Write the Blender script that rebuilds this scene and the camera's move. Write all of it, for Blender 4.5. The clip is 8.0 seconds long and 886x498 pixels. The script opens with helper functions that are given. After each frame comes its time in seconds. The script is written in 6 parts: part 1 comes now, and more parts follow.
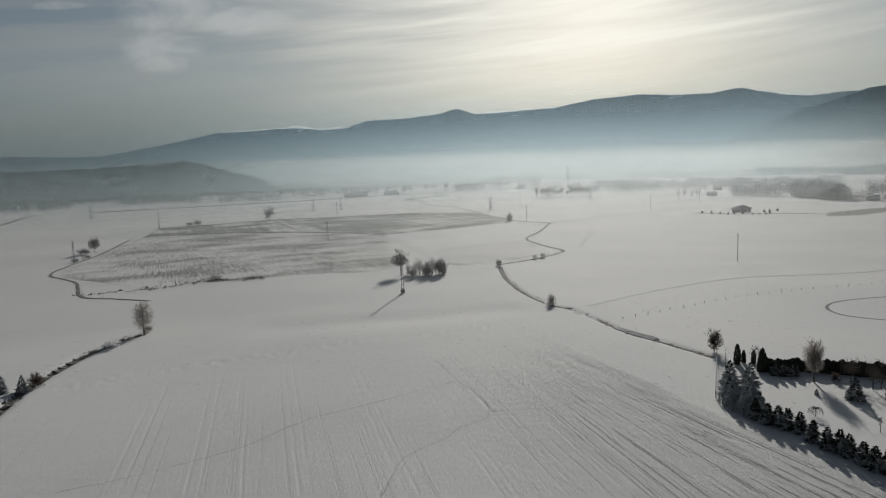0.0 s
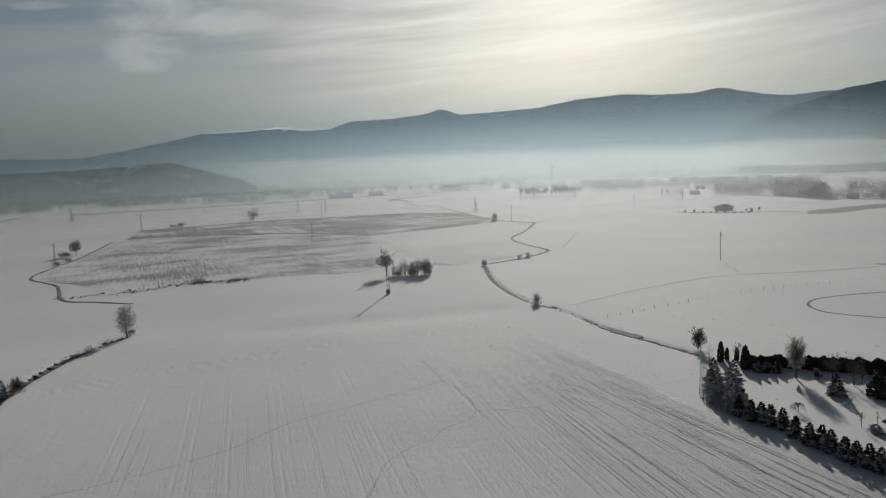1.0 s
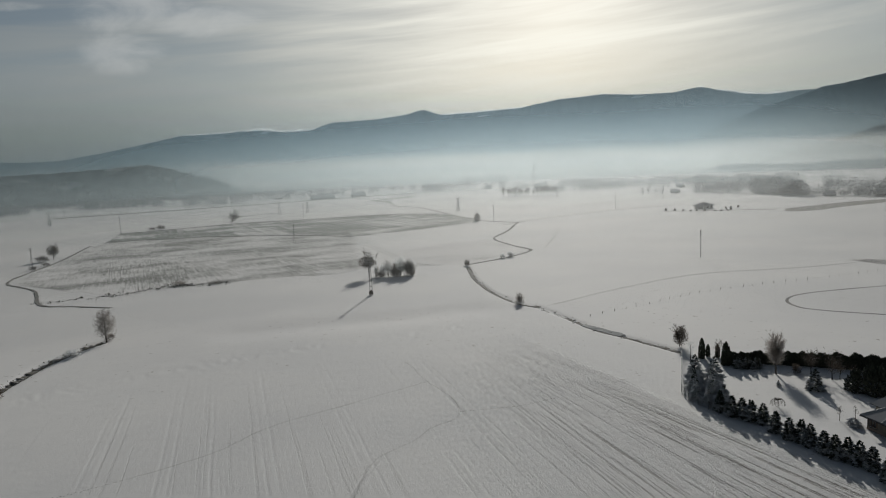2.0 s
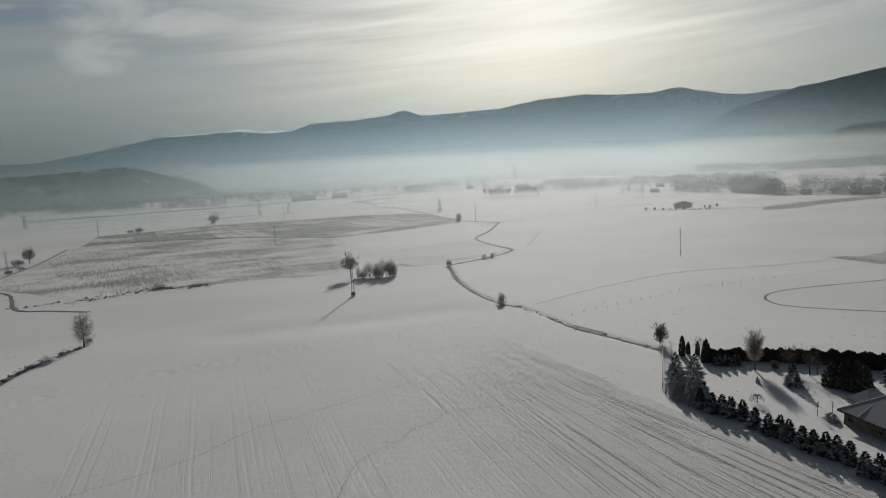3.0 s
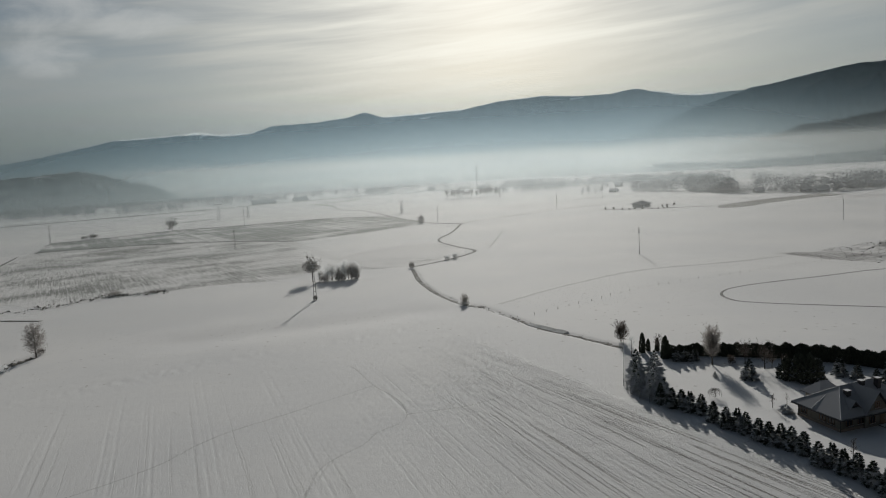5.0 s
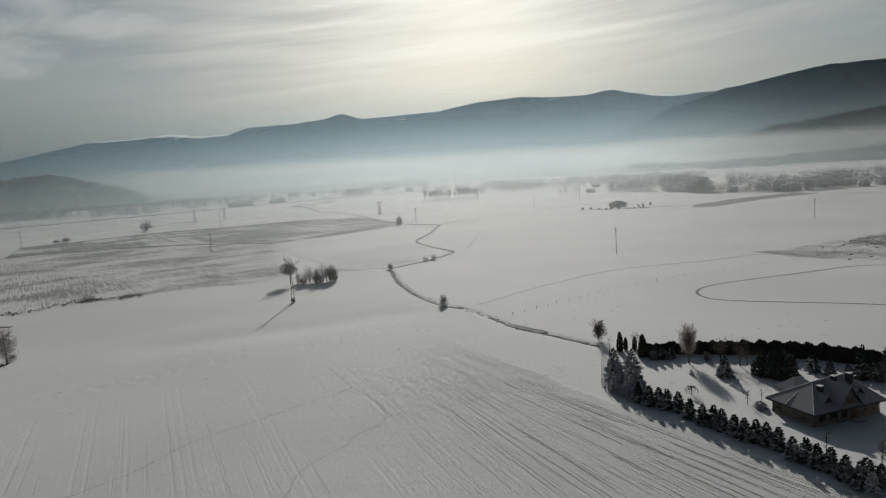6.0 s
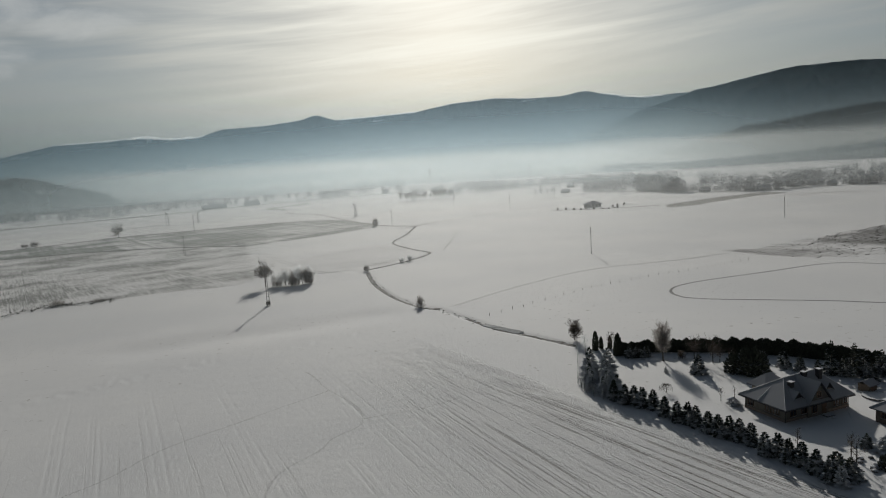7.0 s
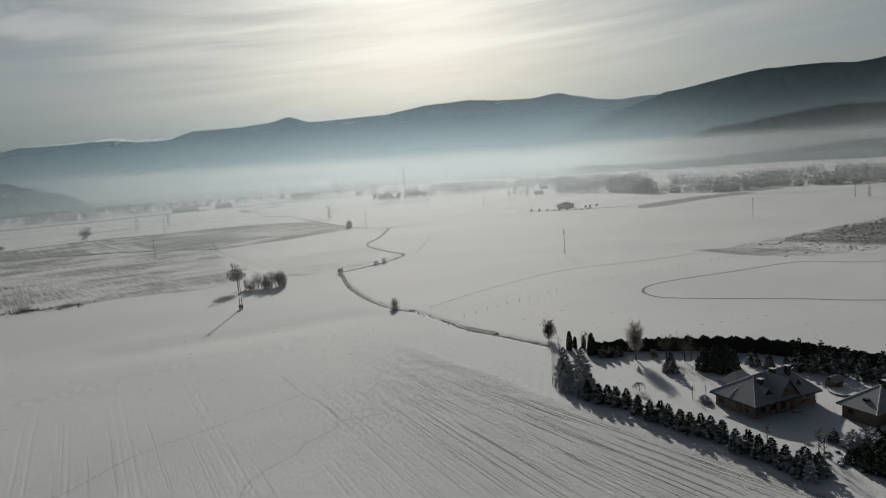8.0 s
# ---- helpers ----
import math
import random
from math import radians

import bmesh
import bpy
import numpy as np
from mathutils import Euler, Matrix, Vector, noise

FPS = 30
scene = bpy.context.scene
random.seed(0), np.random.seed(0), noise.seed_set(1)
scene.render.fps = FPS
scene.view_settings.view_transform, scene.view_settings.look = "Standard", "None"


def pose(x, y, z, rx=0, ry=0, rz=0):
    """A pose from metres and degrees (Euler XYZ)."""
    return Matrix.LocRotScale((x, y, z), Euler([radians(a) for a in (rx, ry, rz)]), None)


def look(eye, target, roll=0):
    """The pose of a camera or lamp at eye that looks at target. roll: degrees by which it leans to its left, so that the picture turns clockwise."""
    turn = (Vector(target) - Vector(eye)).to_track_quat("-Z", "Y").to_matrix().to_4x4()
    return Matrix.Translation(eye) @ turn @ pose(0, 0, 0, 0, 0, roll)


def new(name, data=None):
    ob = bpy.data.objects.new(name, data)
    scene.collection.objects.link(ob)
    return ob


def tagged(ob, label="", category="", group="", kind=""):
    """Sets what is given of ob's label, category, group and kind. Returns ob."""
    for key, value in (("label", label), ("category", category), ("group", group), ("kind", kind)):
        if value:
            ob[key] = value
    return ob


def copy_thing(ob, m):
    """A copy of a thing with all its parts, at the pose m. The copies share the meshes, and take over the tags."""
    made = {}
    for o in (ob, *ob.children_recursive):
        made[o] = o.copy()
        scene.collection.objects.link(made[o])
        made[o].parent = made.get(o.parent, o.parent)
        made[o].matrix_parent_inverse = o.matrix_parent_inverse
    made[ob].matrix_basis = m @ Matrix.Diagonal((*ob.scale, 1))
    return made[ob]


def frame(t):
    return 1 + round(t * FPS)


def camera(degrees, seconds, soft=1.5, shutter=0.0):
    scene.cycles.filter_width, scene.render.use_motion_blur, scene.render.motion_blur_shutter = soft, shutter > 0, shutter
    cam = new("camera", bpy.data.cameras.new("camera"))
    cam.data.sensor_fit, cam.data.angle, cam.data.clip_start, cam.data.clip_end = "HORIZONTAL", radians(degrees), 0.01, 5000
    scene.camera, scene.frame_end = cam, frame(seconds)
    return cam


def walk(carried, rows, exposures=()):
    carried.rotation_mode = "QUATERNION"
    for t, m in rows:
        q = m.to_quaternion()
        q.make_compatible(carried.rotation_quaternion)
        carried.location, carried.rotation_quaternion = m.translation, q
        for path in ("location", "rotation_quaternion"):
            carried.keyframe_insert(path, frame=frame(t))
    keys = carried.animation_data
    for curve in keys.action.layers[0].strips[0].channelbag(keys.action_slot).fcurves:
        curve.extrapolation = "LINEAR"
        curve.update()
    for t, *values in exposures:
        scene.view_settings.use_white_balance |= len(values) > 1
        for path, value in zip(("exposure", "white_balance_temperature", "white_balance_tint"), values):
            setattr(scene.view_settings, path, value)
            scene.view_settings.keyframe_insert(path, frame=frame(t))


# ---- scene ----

# ---------------------------------------------------------------- camera
cam = camera(65.5, 8.0, 1.1)
EYE = 42.0
ROWS = [  # seconds, yaw, pitch, roll
    (0.0, -0.81, -6.90, -1.88), (0.5, -1.33, -6.90, -2.00), (1.0, -2.03, -6.91, -2.15), (1.5, -2.73, -6.92, -2.34),
    (3.0, -4.96, -6.95, -2.80), (3.5, -5.69, -6.96, -2.92), (4.0, -6.48, -6.96, -3.04), (4.5, -7.26, -6.96, -3.15),
    (6.0, -9.87, -6.97, -3.50), (6.5, -10.85, -6.98, -3.63), (7.0, -11.85, -6.99, -3.72), (7.5, -12.91, -6.99, -3.79),
    (8.0, -13.99, -6.99, -3.86)]
walk(cam, [(t, pose(0.079 * t, 0.049 * t, EYE - 0.035 * t, 90 + pitch, 0, yaw) @ pose(0, 0, 0, 0, 0, roll))
           for t, yaw, pitch, roll in ROWS], [(0.0, -0.04, 6320, 8), (8.0, -0.04, 6320, 8)])

# ---------------------------------------------------------------- light
SUN_AZ, SUN_EL = 77.0, 19.3     # degrees from +x towards +y, and above the horizon
SUN_DIR = Vector((math.cos(radians(SUN_EL)) * math.cos(radians(SUN_AZ)),
                  math.cos(radians(SUN_EL)) * math.sin(radians(SUN_AZ)), math.sin(radians(SUN_EL))))
sun = new("sun", bpy.data.lights.new("sun", "SUN"))
sun.data.energy, sun.data.angle, sun.data.color = 3.0, radians(1.1), (1.0, 0.94, 0.86)
sun.matrix_world = look(SUN_DIR * 1000, (0, 0, 0))


class Nodes:
    """A short way to write node trees."""

    def __init__(self, tree):
        self.tree = tree
        tree.nodes.clear()

    def add(self, kind, props=None, **inputs):
        n = self.tree.nodes.new(kind)
        for k, v in (props or {}).items():
            setattr(n, k, v)
        for k, v in inputs.items():
            key = k.replace("_", " ")
            self.put(n.inputs[int(k[1:]) if k[0] == "i" and k[1:].isdigit() else key], v)
        return n

    def put(self, socket, v):
        if isinstance(v, bpy.types.NodeSocket):
            self.tree.links.new(v, socket)
        elif isinstance(v, bpy.types.Node):
            self.tree.links.new(v.outputs[0], socket)
        else:
            socket.default_value = v

    def maths(self, op, a, b=0.0, c=0.0):
        return self.add("ShaderNodeMath", {"operation": op}, i0=a, i1=b, i2=c).outputs[0]

    def vec(self, op, a, b=(0, 0, 0)):
        return self.add("ShaderNodeVectorMath", {"operation": op}, i0=a, i1=b)

    def step(self, v, lo, hi, a=0.0, b=1.0, kind="SMOOTHSTEP"):
        return self.add("ShaderNodeMapRange", {"interpolation_type": kind}, i0=v, i1=lo, i2=hi, i3=a, i4=b).outputs[0]

    def mix(self, fac, a, b, kind="MIX"):
        n = self.tree.nodes.new("ShaderNodeMix")
        n.data_type, n.blend_type = "RGBA", kind
        self.put(n.inputs[0], fac)
        self.put(n.inputs[6], a)
        self.put(n.inputs[7], b)
        return n.outputs[2]

    def turned(self, vector, degrees, scale):
        """The vector turned about z, then stretched."""
        v = self.add("ShaderNodeMapping", None, Vector=vector, Rotation=(0, 0, radians(degrees)))
        return self.add("ShaderNodeMapping", None, Vector=v, Scale=scale)

    def noise(self, vector, scale, detail=4.0, rough=0.5, distortion=0.0):
        return self.add("ShaderNodeTexNoise", None, Vector=vector, Scale=scale, Detail=detail, Roughness=rough,
                        Distortion=distortion).outputs[0]


def rgb(r, g=None, b=None):
    return (r, r if g is None else g, r if b is None else b, 1.0)


def make_sky():
    world = bpy.data.worlds.new("winter_sky")
    scene.world = world
    world.use_nodes = True
    n = Nodes(world.node_tree)
    d = n.vec("NORMALIZE", n.add("ShaderNodeTexCoord").outputs["Generated"]).outputs[0]
    sky = n.add("ShaderNodeTexSky", {"sky_type": "NISHITA", "sun_disc": False, "sun_elevation": radians(SUN_EL),
                                     "sun_rotation": radians(90 - SUN_AZ), "altitude": 400.0, "dust_density": 2.0})
    blue = n.mix(1.0, sky.outputs[0], rgb(0.075), "MULTIPLY")
    xyz = n.add("ShaderNodeSeparateXYZ", None, i0=d)
    up = n.maths("MAXIMUM", xyz.outputs[2], 0.0)
    towards = n.vec("DOT_PRODUCT", d, tuple(SUN_DIR)).outputs["Value"]
    near = n.maths("MAXIMUM", towards, 0.0)
    wide, tight, core = n.maths("POWER", near, 12.0), n.maths("POWER", near, 70.0), n.maths("POWER", near, 420.0)
    # compass bearing and height in degrees, on which the cloud lies
    bearing = n.maths("DEGREES", n.maths("ARCTAN2", xyz.outputs[0], xyz.outputs[1]))
    height = n.maths("DEGREES", n.maths("ARCSINE", xyz.outputs[2]))
    lean = n.maths("MULTIPLY_ADD", bearing, -0.075, height)

    def layer(across, along, z, detail, rough, distortion):
        v = n.add("ShaderNodeCombineXYZ", None, i0=n.maths("MULTIPLY", bearing, across), i1=n.maths("MULTIPLY", lean, along), i2=z)
        return n.noise(v, 1.0, detail, rough, distortion)

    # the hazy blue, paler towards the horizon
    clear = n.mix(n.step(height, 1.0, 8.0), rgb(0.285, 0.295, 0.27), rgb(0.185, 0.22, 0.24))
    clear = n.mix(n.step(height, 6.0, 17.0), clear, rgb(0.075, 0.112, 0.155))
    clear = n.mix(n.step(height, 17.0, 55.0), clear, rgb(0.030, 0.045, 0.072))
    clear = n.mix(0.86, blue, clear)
    clear = n.mix(n.step(towards, -0.1, 0.95), n.mix(1.0, clear, rgb(0.22), "MULTIPLY"), clear)
    # long thin streaks of high cloud
    streaks = n.maths("ADD", n.maths("MULTIPLY", layer(0.030, 0.34, 0.0, 4.0, 0.5, 0.7), 0.65), n.maths("MULTIPLY", layer(0.075, 0.95, 3.0, 5.0, 0.55, 0.6), 0.35))
    thin = n.step(streaks, 0.40, 0.64)
    below = n.step(height, 14.0, 45.0, 1.0, 0.25)
    cloud = n.mix(n.step(wide, 0.04, 0.8), rgb(0.285, 0.288, 0.275), rgb(0.60, 0.578, 0.515))
    c = n.mix(n.maths("MULTIPLY", n.maths("MULTIPLY", thin, below), n.step(towards, 0.68, 0.97, 0.34, 0.62)), clear, cloud)
    # one ragged white cloud west of the sun, with two tails
    def puff(az, el, wide_az, wide_el):
        a = n.maths("DIVIDE", n.maths("SUBTRACT", bearing, az), wide_az)
        b = n.maths("DIVIDE", n.maths("SUBTRACT", n.maths("MULTIPLY_ADD", bearing, -0.10, height), el), wide_el)
        return n.step(n.maths("ADD", n.maths("MULTIPLY", a, a), n.maths("MULTIPLY", b, b)), 0.0, 1.0, 1.0, 0.0)
    body = n.maths("MAXIMUM", n.maths("MAXIMUM", puff(-20.2, 11.2, 4.6, 2.2), puff(-19.2, 14.2, 5.5, 2.6)),
                   n.maths("MAXIMUM", puff(-14.5, 12.9, 6.5, 1.5), n.maths("MULTIPLY", puff(-27.0, 14.7, 3.0, 0.5), 0.7)))
    torn = layer(0.20, 0.42, 7.0, 6.0, 0.58, 0.5)
    body = n.step(n.maths("ADD", body, n.maths("MULTIPLY", n.maths("SUBTRACT", torn, 0.5), 1.9)), 0.25, 1.30)
    c = n.mix(n.maths("MULTIPLY", body, 0.75), c, rgb(0.40, 0.41, 0.41))
    # the glow round the veiled sun
    tone = n.step(streaks, 0.38, 0.62, 0.72, 1.16, "LINEAR")
    glow = n.maths("MULTIPLY", wide, tone)
    c = n.mix(glow, c, rgb(0.37, 0.352, 0.305), "ADD")
    c = n.mix(n.maths("MULTIPLY", tight, tone), c, rgb(0.24, 0.24, 0.225), "ADD")
    c = n.mix(core, c, rgb(0.5, 0.5, 0.47), "ADD")
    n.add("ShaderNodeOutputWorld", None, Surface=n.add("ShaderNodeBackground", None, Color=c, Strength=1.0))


make_sky()


# ---------------------------------------------------------------- materials
def material(name):
    m = bpy.data.materials.new(name)
    m.use_nodes = True
    return m, Nodes(m.node_tree)


def finish(n, colour, rough=0.8, bump=None, strength=0.4, distance=0.05, metallic=0.0, **more):
    s = n.add("ShaderNodeBsdfPrincipled", None, Base_Color=colour, Roughness=rough, Metallic=metallic, **more)
    if bump is not None:
        n.put(s.inputs["Normal"], n.add("ShaderNodeBump", None, Strength=strength, Distance=distance, Height=bump))
    n.add("ShaderNodeOutputMaterial", None, Surface=s)
    return s


def coords(n):
    return n.add("ShaderNodeNewGeometry").outputs["Position"]


def mat_snow():
    m, n = material("snow")
    p = coords(n)
    fine, mid, broad = n.noise(p, 3.6, 6, 0.72), n.noise(p, 0.35, 4, 0.55), n.noise(p, 0.02, 4, 0.5)
    xyz = n.add("ShaderNodeSeparateXYZ", None, i0=p)
    x, y = xyz.outputs[0], xyz.outputs[1]
    y100 = n.maths("SUBTRACT", y, 100.0)
    u = n.maths("MULTIPLY_ADD", y100, 0.27, x)
    for _ in range(4):                                                       # straight rows that fan out
        u = n.maths("MULTIPLY_ADD", y100, n.step(u, 20.0, 60.0, 0.24, 0.46), x)
    wander = n.maths("MULTIPLY", n.maths("SUBTRACT", n.noise(p, 0.09, 2, 0.5), 0.5), 0.35)
    u = n.maths("ADD", u, wander)                                            # across the furrows
    # only the near field has been worked
    edge = n.maths("MULTIPLY_ADD", x, 0.443, 168.0)
    brook = n.maths("SUBTRACT", n.maths("MULTIPLY_ADD", x, -2.22, 262.0), y)
    worked = n.maths("MULTIPLY", n.maths("MULTIPLY", n.step(n.maths("SUBTRACT", edge, y), 0.0, 48.0), n.step(brook, 0.0, 30.0)),
                     n.step(n.maths("SUBTRACT", 61.0, n.maths("MULTIPLY_ADD", n.maths("SUBTRACT", y, 70.0), 0.35, x)), 0.0, 3.0))
    worked = n.maths("MULTIPLY", worked, n.step(x, -82.0, -74.0))
    def grid(across, along, z, detail=3, rough=0.6):
        return n.noise(n.add("ShaderNodeCombineXYZ", None, i0=n.maths("MULTIPLY", u, across), i1=n.maths("MULTIPLY", y, along), i2=z), 1.0, detail, rough)

    dashes = grid(4.2, 1.7, 4.0)
    clods = grid(7.0, 3.6, 12.0, 2, 0.5)
    gone = n.step(grid(0.35, 0.05, 9.0), 0.36, 0.56)                          # stretches where the rows are snowed in
    line = n.maths("MULTIPLY", n.step(grid(3.4, 0.016, 1.0, 2, 0.5), 0.53, 0.60), n.step(dashes, 0.36, 0.52))
    thin_line = n.maths("MULTIPLY", n.step(grid(1.1, 0.008, 6.0, 2, 0.5), 0.60, 0.64), n.step(dashes, 0.40, 0.52))
    east = n.maths("MULTIPLY", n.step(u, 8.0, 40.0, 0.06, 1.0), n.step(n.maths("SUBTRACT", edge, y), 25.0, 110.0, 0.08, 1.0))
    furrow = n.maths("MULTIPLY", worked, n.maths("MAXIMUM", n.maths("MULTIPLY", n.maths("MULTIPLY", line, east), gone), n.maths("MULTIPLY", thin_line, 0.13)))
    tilth = n.maths("ADD", n.maths("MULTIPLY", furrow, -2.8), n.maths("MULTIPLY", n.maths("MULTIPLY", worked, n.maths("ADD", dashes, n.maths("MULTIPLY", clods, 0.8))), n.maths("MULTIPLY", n.step(u, -10.0, 40.0, 0.30, 1.3), n.step(n.maths("SUBTRACT", edge, y), 20.0, 110.0, 0.25, 1.0))))
    c = n.mix(n.step(broad, 0.35, 0.65), rgb(0.68, 0.68, 0.68), rgb(0.735, 0.73, 0.72))
    c = n.mix(n.step(mid, 0.52, 0.75, 0, 0.16), c, rgb(0.62, 0.61, 0.59))
    soil = n.maths("MULTIPLY", furrow, 0.90)
    soil = n.maths("MAXIMUM", soil, n.maths("MULTIPLY", n.maths("MULTIPLY", worked, n.step(clods, 0.62, 0.70)), n.maths("MULTIPLY", east, 0.5)))
    c = n.mix(soil, c, rgb(0.20, 0.185, 0.165))
    drift = n.noise(n.add("ShaderNodeMapping", None, Vector=p, Rotation=(0, 0, 0.35), Scale=(0.18, 1.0, 1.0)), 0.16, 5, 0.6)   # wind-drifted ripples
    specks = n.maths("MULTIPLY", n.step(n.noise(p, 0.55, 5, 0.65), 0.62, 0.69, 0.0, 0.75), n.step(drift, 0.42, 0.58))
    c = n.mix(n.maths("MULTIPLY", specks, n.maths("SUBTRACT", 1.0, worked)), c, rgb(0.25, 0.23, 0.20))
    h = n.maths("ADD", n.maths("MULTIPLY", fine, n.step(worked, 0.0, 1.0, 0.7, 1.25)), n.maths("ADD", n.maths("ADD", mid, n.maths("MULTIPLY", drift, 0.9)), tilth))
    finish(n, c, 0.88, h, n.step(n.maths("MULTIPLY", u, worked), -5.0, 40.0, 0.42, 1.0), 0.13, Specular_IOR_Level=0.48)
    return m


def mat_field(name, dark, amount, angle, fine_scale, patchy=False, fade=None):
    m, n = material(name)
    p = coords(n)
    rows = n.noise(n.turned(p, angle, (1.0, 0.03, 1.0)), fine_scale, 5, 0.65)
    patch = n.noise(n.turned(p, angle, (0.6, 1.0, 1.0)), 0.03, 5, 0.6)
    grain = n.noise(p, 0.9, 5, 0.7)
    k = n.maths("ADD", n.maths("MULTIPLY", rows, 0.38), n.maths("ADD", n.maths("MULTIPLY", patch, 0.52), n.maths("MULTIPLY", grain, 0.32)))
    if patchy:      # the grass thins out towards its western tip and its long edges
        xyz = n.add("ShaderNodeSeparateXYZ", None, i0=p)
        w = n.maths("MULTIPLY_ADD", xyz.outputs[0], -0.2, xyz.outputs[1])
        k = n.maths("ADD", k, n.step(xyz.outputs[0], 172.0, 300.0, -0.10, 0.04))
        k = n.maths("ADD", k, n.maths("ADD", n.step(w, 158.0, 174.0, -0.18, 0.0), n.step(w, 206.0, 220.0, 0.0, -0.18)))
    if fade:        # thinner towards one side
        xyz = n.add("ShaderNodeSeparateXYZ", None, i0=p)
        k = n.maths("ADD", k, n.step(n.maths("MULTIPLY_ADD", xyz.outputs[1], fade[0], xyz.outputs[0]), fade[1], fade[2], 0.0, -0.22))
    cover = n.step(k, 0.67 - amount, 0.82 - amount)
    c = n.mix(n.maths("MULTIPLY", cover, 0.76), rgb(0.81, 0.80, 0.79), dark)
    finish(n, c, 0.8, k, 0.4, 0.2, Specular_IOR_Level=0.03)
    return m


def mat_plain(name, a, b, scale=1.0, rough=0.8, bump=0.3, metallic=0.0):
    """Two tones of one surface, mixed at two scales, each object a little its own."""
    m, n = material(name)
    p = n.add("ShaderNodeTexCoord").outputs["Object"]
    big, small = n.noise(p, scale, 4, 0.6), n.noise(p, scale * 7, 4, 0.6)
    k = n.maths("ADD", n.maths("MULTIPLY", big, 0.6), n.maths("MULTIPLY", small, 0.4))
    k = n.maths("ADD", k, n.maths("MULTIPLY", n.maths("SUBTRACT", n.add("ShaderNodeObjectInfo").outputs["Random"], 0.5), 0.25))
    finish(n, n.mix(n.step(k, 0.35, 0.65), a, b), rough, small, bump, 0.02, metallic, Specular_IOR_Level=0.5 if rough < 0.6 else 0.12)
    return m


def mat_snowy(name, dark, dark2, snow, lo=0.35, hi=0.7, scale=2.0, through_light=0.0):
    """Foliage, roofs and stones with snow lying on what faces up."""
    m, n = material(name)
    p = coords(n)
    geo = n.add("ShaderNodeNewGeometry")
    facing = n.add("ShaderNodeSeparateXYZ", None, i0=geo.outputs["Normal"]).outputs[2]
    mottled = n.noise(p, scale, 5, 0.65)
    island = geo.outputs["Random Per Island"]
    c = n.mix(n.maths("MULTIPLY", island, 0.9), dark, dark2)
    k = n.maths("ADD", facing, n.maths("MULTIPLY", n.maths("SUBTRACT", mottled, 0.5), 1.5))
    c = n.mix(n.maths("MULTIPLY", n.step(k, lo, hi), snow), c, rgb(0.80, 0.81, 0.83))
    body = finish(n, c, 0.85, n.noise(p, scale * 6, 4, 0.6), 0.3, 0.03, Specular_IOR_Level=0.05)
    if through_light:   # frost and thin twigs let some light through
        out = [k for k in n.tree.nodes if k.bl_idname == "ShaderNodeOutputMaterial"][0]
        n.put(out.inputs["Surface"], n.add("ShaderNodeMixShader", None, i0=through_light, i1=body, i2=n.add("ShaderNodeBsdfTranslucent", None, Color=c)))
    return m


def mat_mountain():
    m, n = material("hazed_mountain_forest")
    p = coords(n)
    z = n.add("ShaderNodeSeparateXYZ", None, i0=p).outputs[2]
    slopes = n.noise(p, 0.0035, 6, 0.55)
    gully = n.noise(n.add("ShaderNodeMapping", None, Vector=p, Scale=(1.0, 1.0, 0.25)), 0.012, 5, 0.6)
    # forest tones with the blue of the distance haze put into them
    c = n.mix(n.step(slopes, 0.35, 0.65), rgb(0.020, 0.032, 0.042), rgb(0.065, 0.082, 0.092))
    bare = n.step(n.maths("ADD", n.maths("MULTIPLY", z, 0.0022), n.maths("MULTIPLY", gully, 0.75)), 1.0, 1.4)
    c = n.mix(n.maths("MULTIPLY", bare, 0.10), c, rgb(0.72, 0.73, 0.74))
    glade = n.step(n.noise(n.add("ShaderNodeMapping", None, Vector=p, Scale=(1.0, 1.0, 4.0)), 0.006, 3, 0.5), 0.72, 0.76)
    c = n.mix(n.maths("MULTIPLY", glade, 0.6), c, rgb(0.7))
    finish(n, c, 0.95, gully, 0.08, 12.0, Specular_IOR_Level=0.0)
    return m


def mat_hillside():
    """Dark woods with snowy clearings between them."""
    m, n = material("wooded_hillside")
    p = coords(n)
    clear = n.noise(p, 0.009, 6, 0.62)
    tone = n.noise(p, 0.03, 4, 0.6)
    c = n.mix(n.step(tone, 0.35, 0.65), rgb(0.03, 0.042, 0.05), rgb(0.12, 0.135, 0.145))
    c = n.mix(n.step(clear, 0.58, 0.66, 0.0, 0.8), c, rgb(0.66, 0.67, 0.68))
    finish(n, c, 0.95, tone, 0.3, 6.0, Specular_IOR_Level=0.0)
    return m


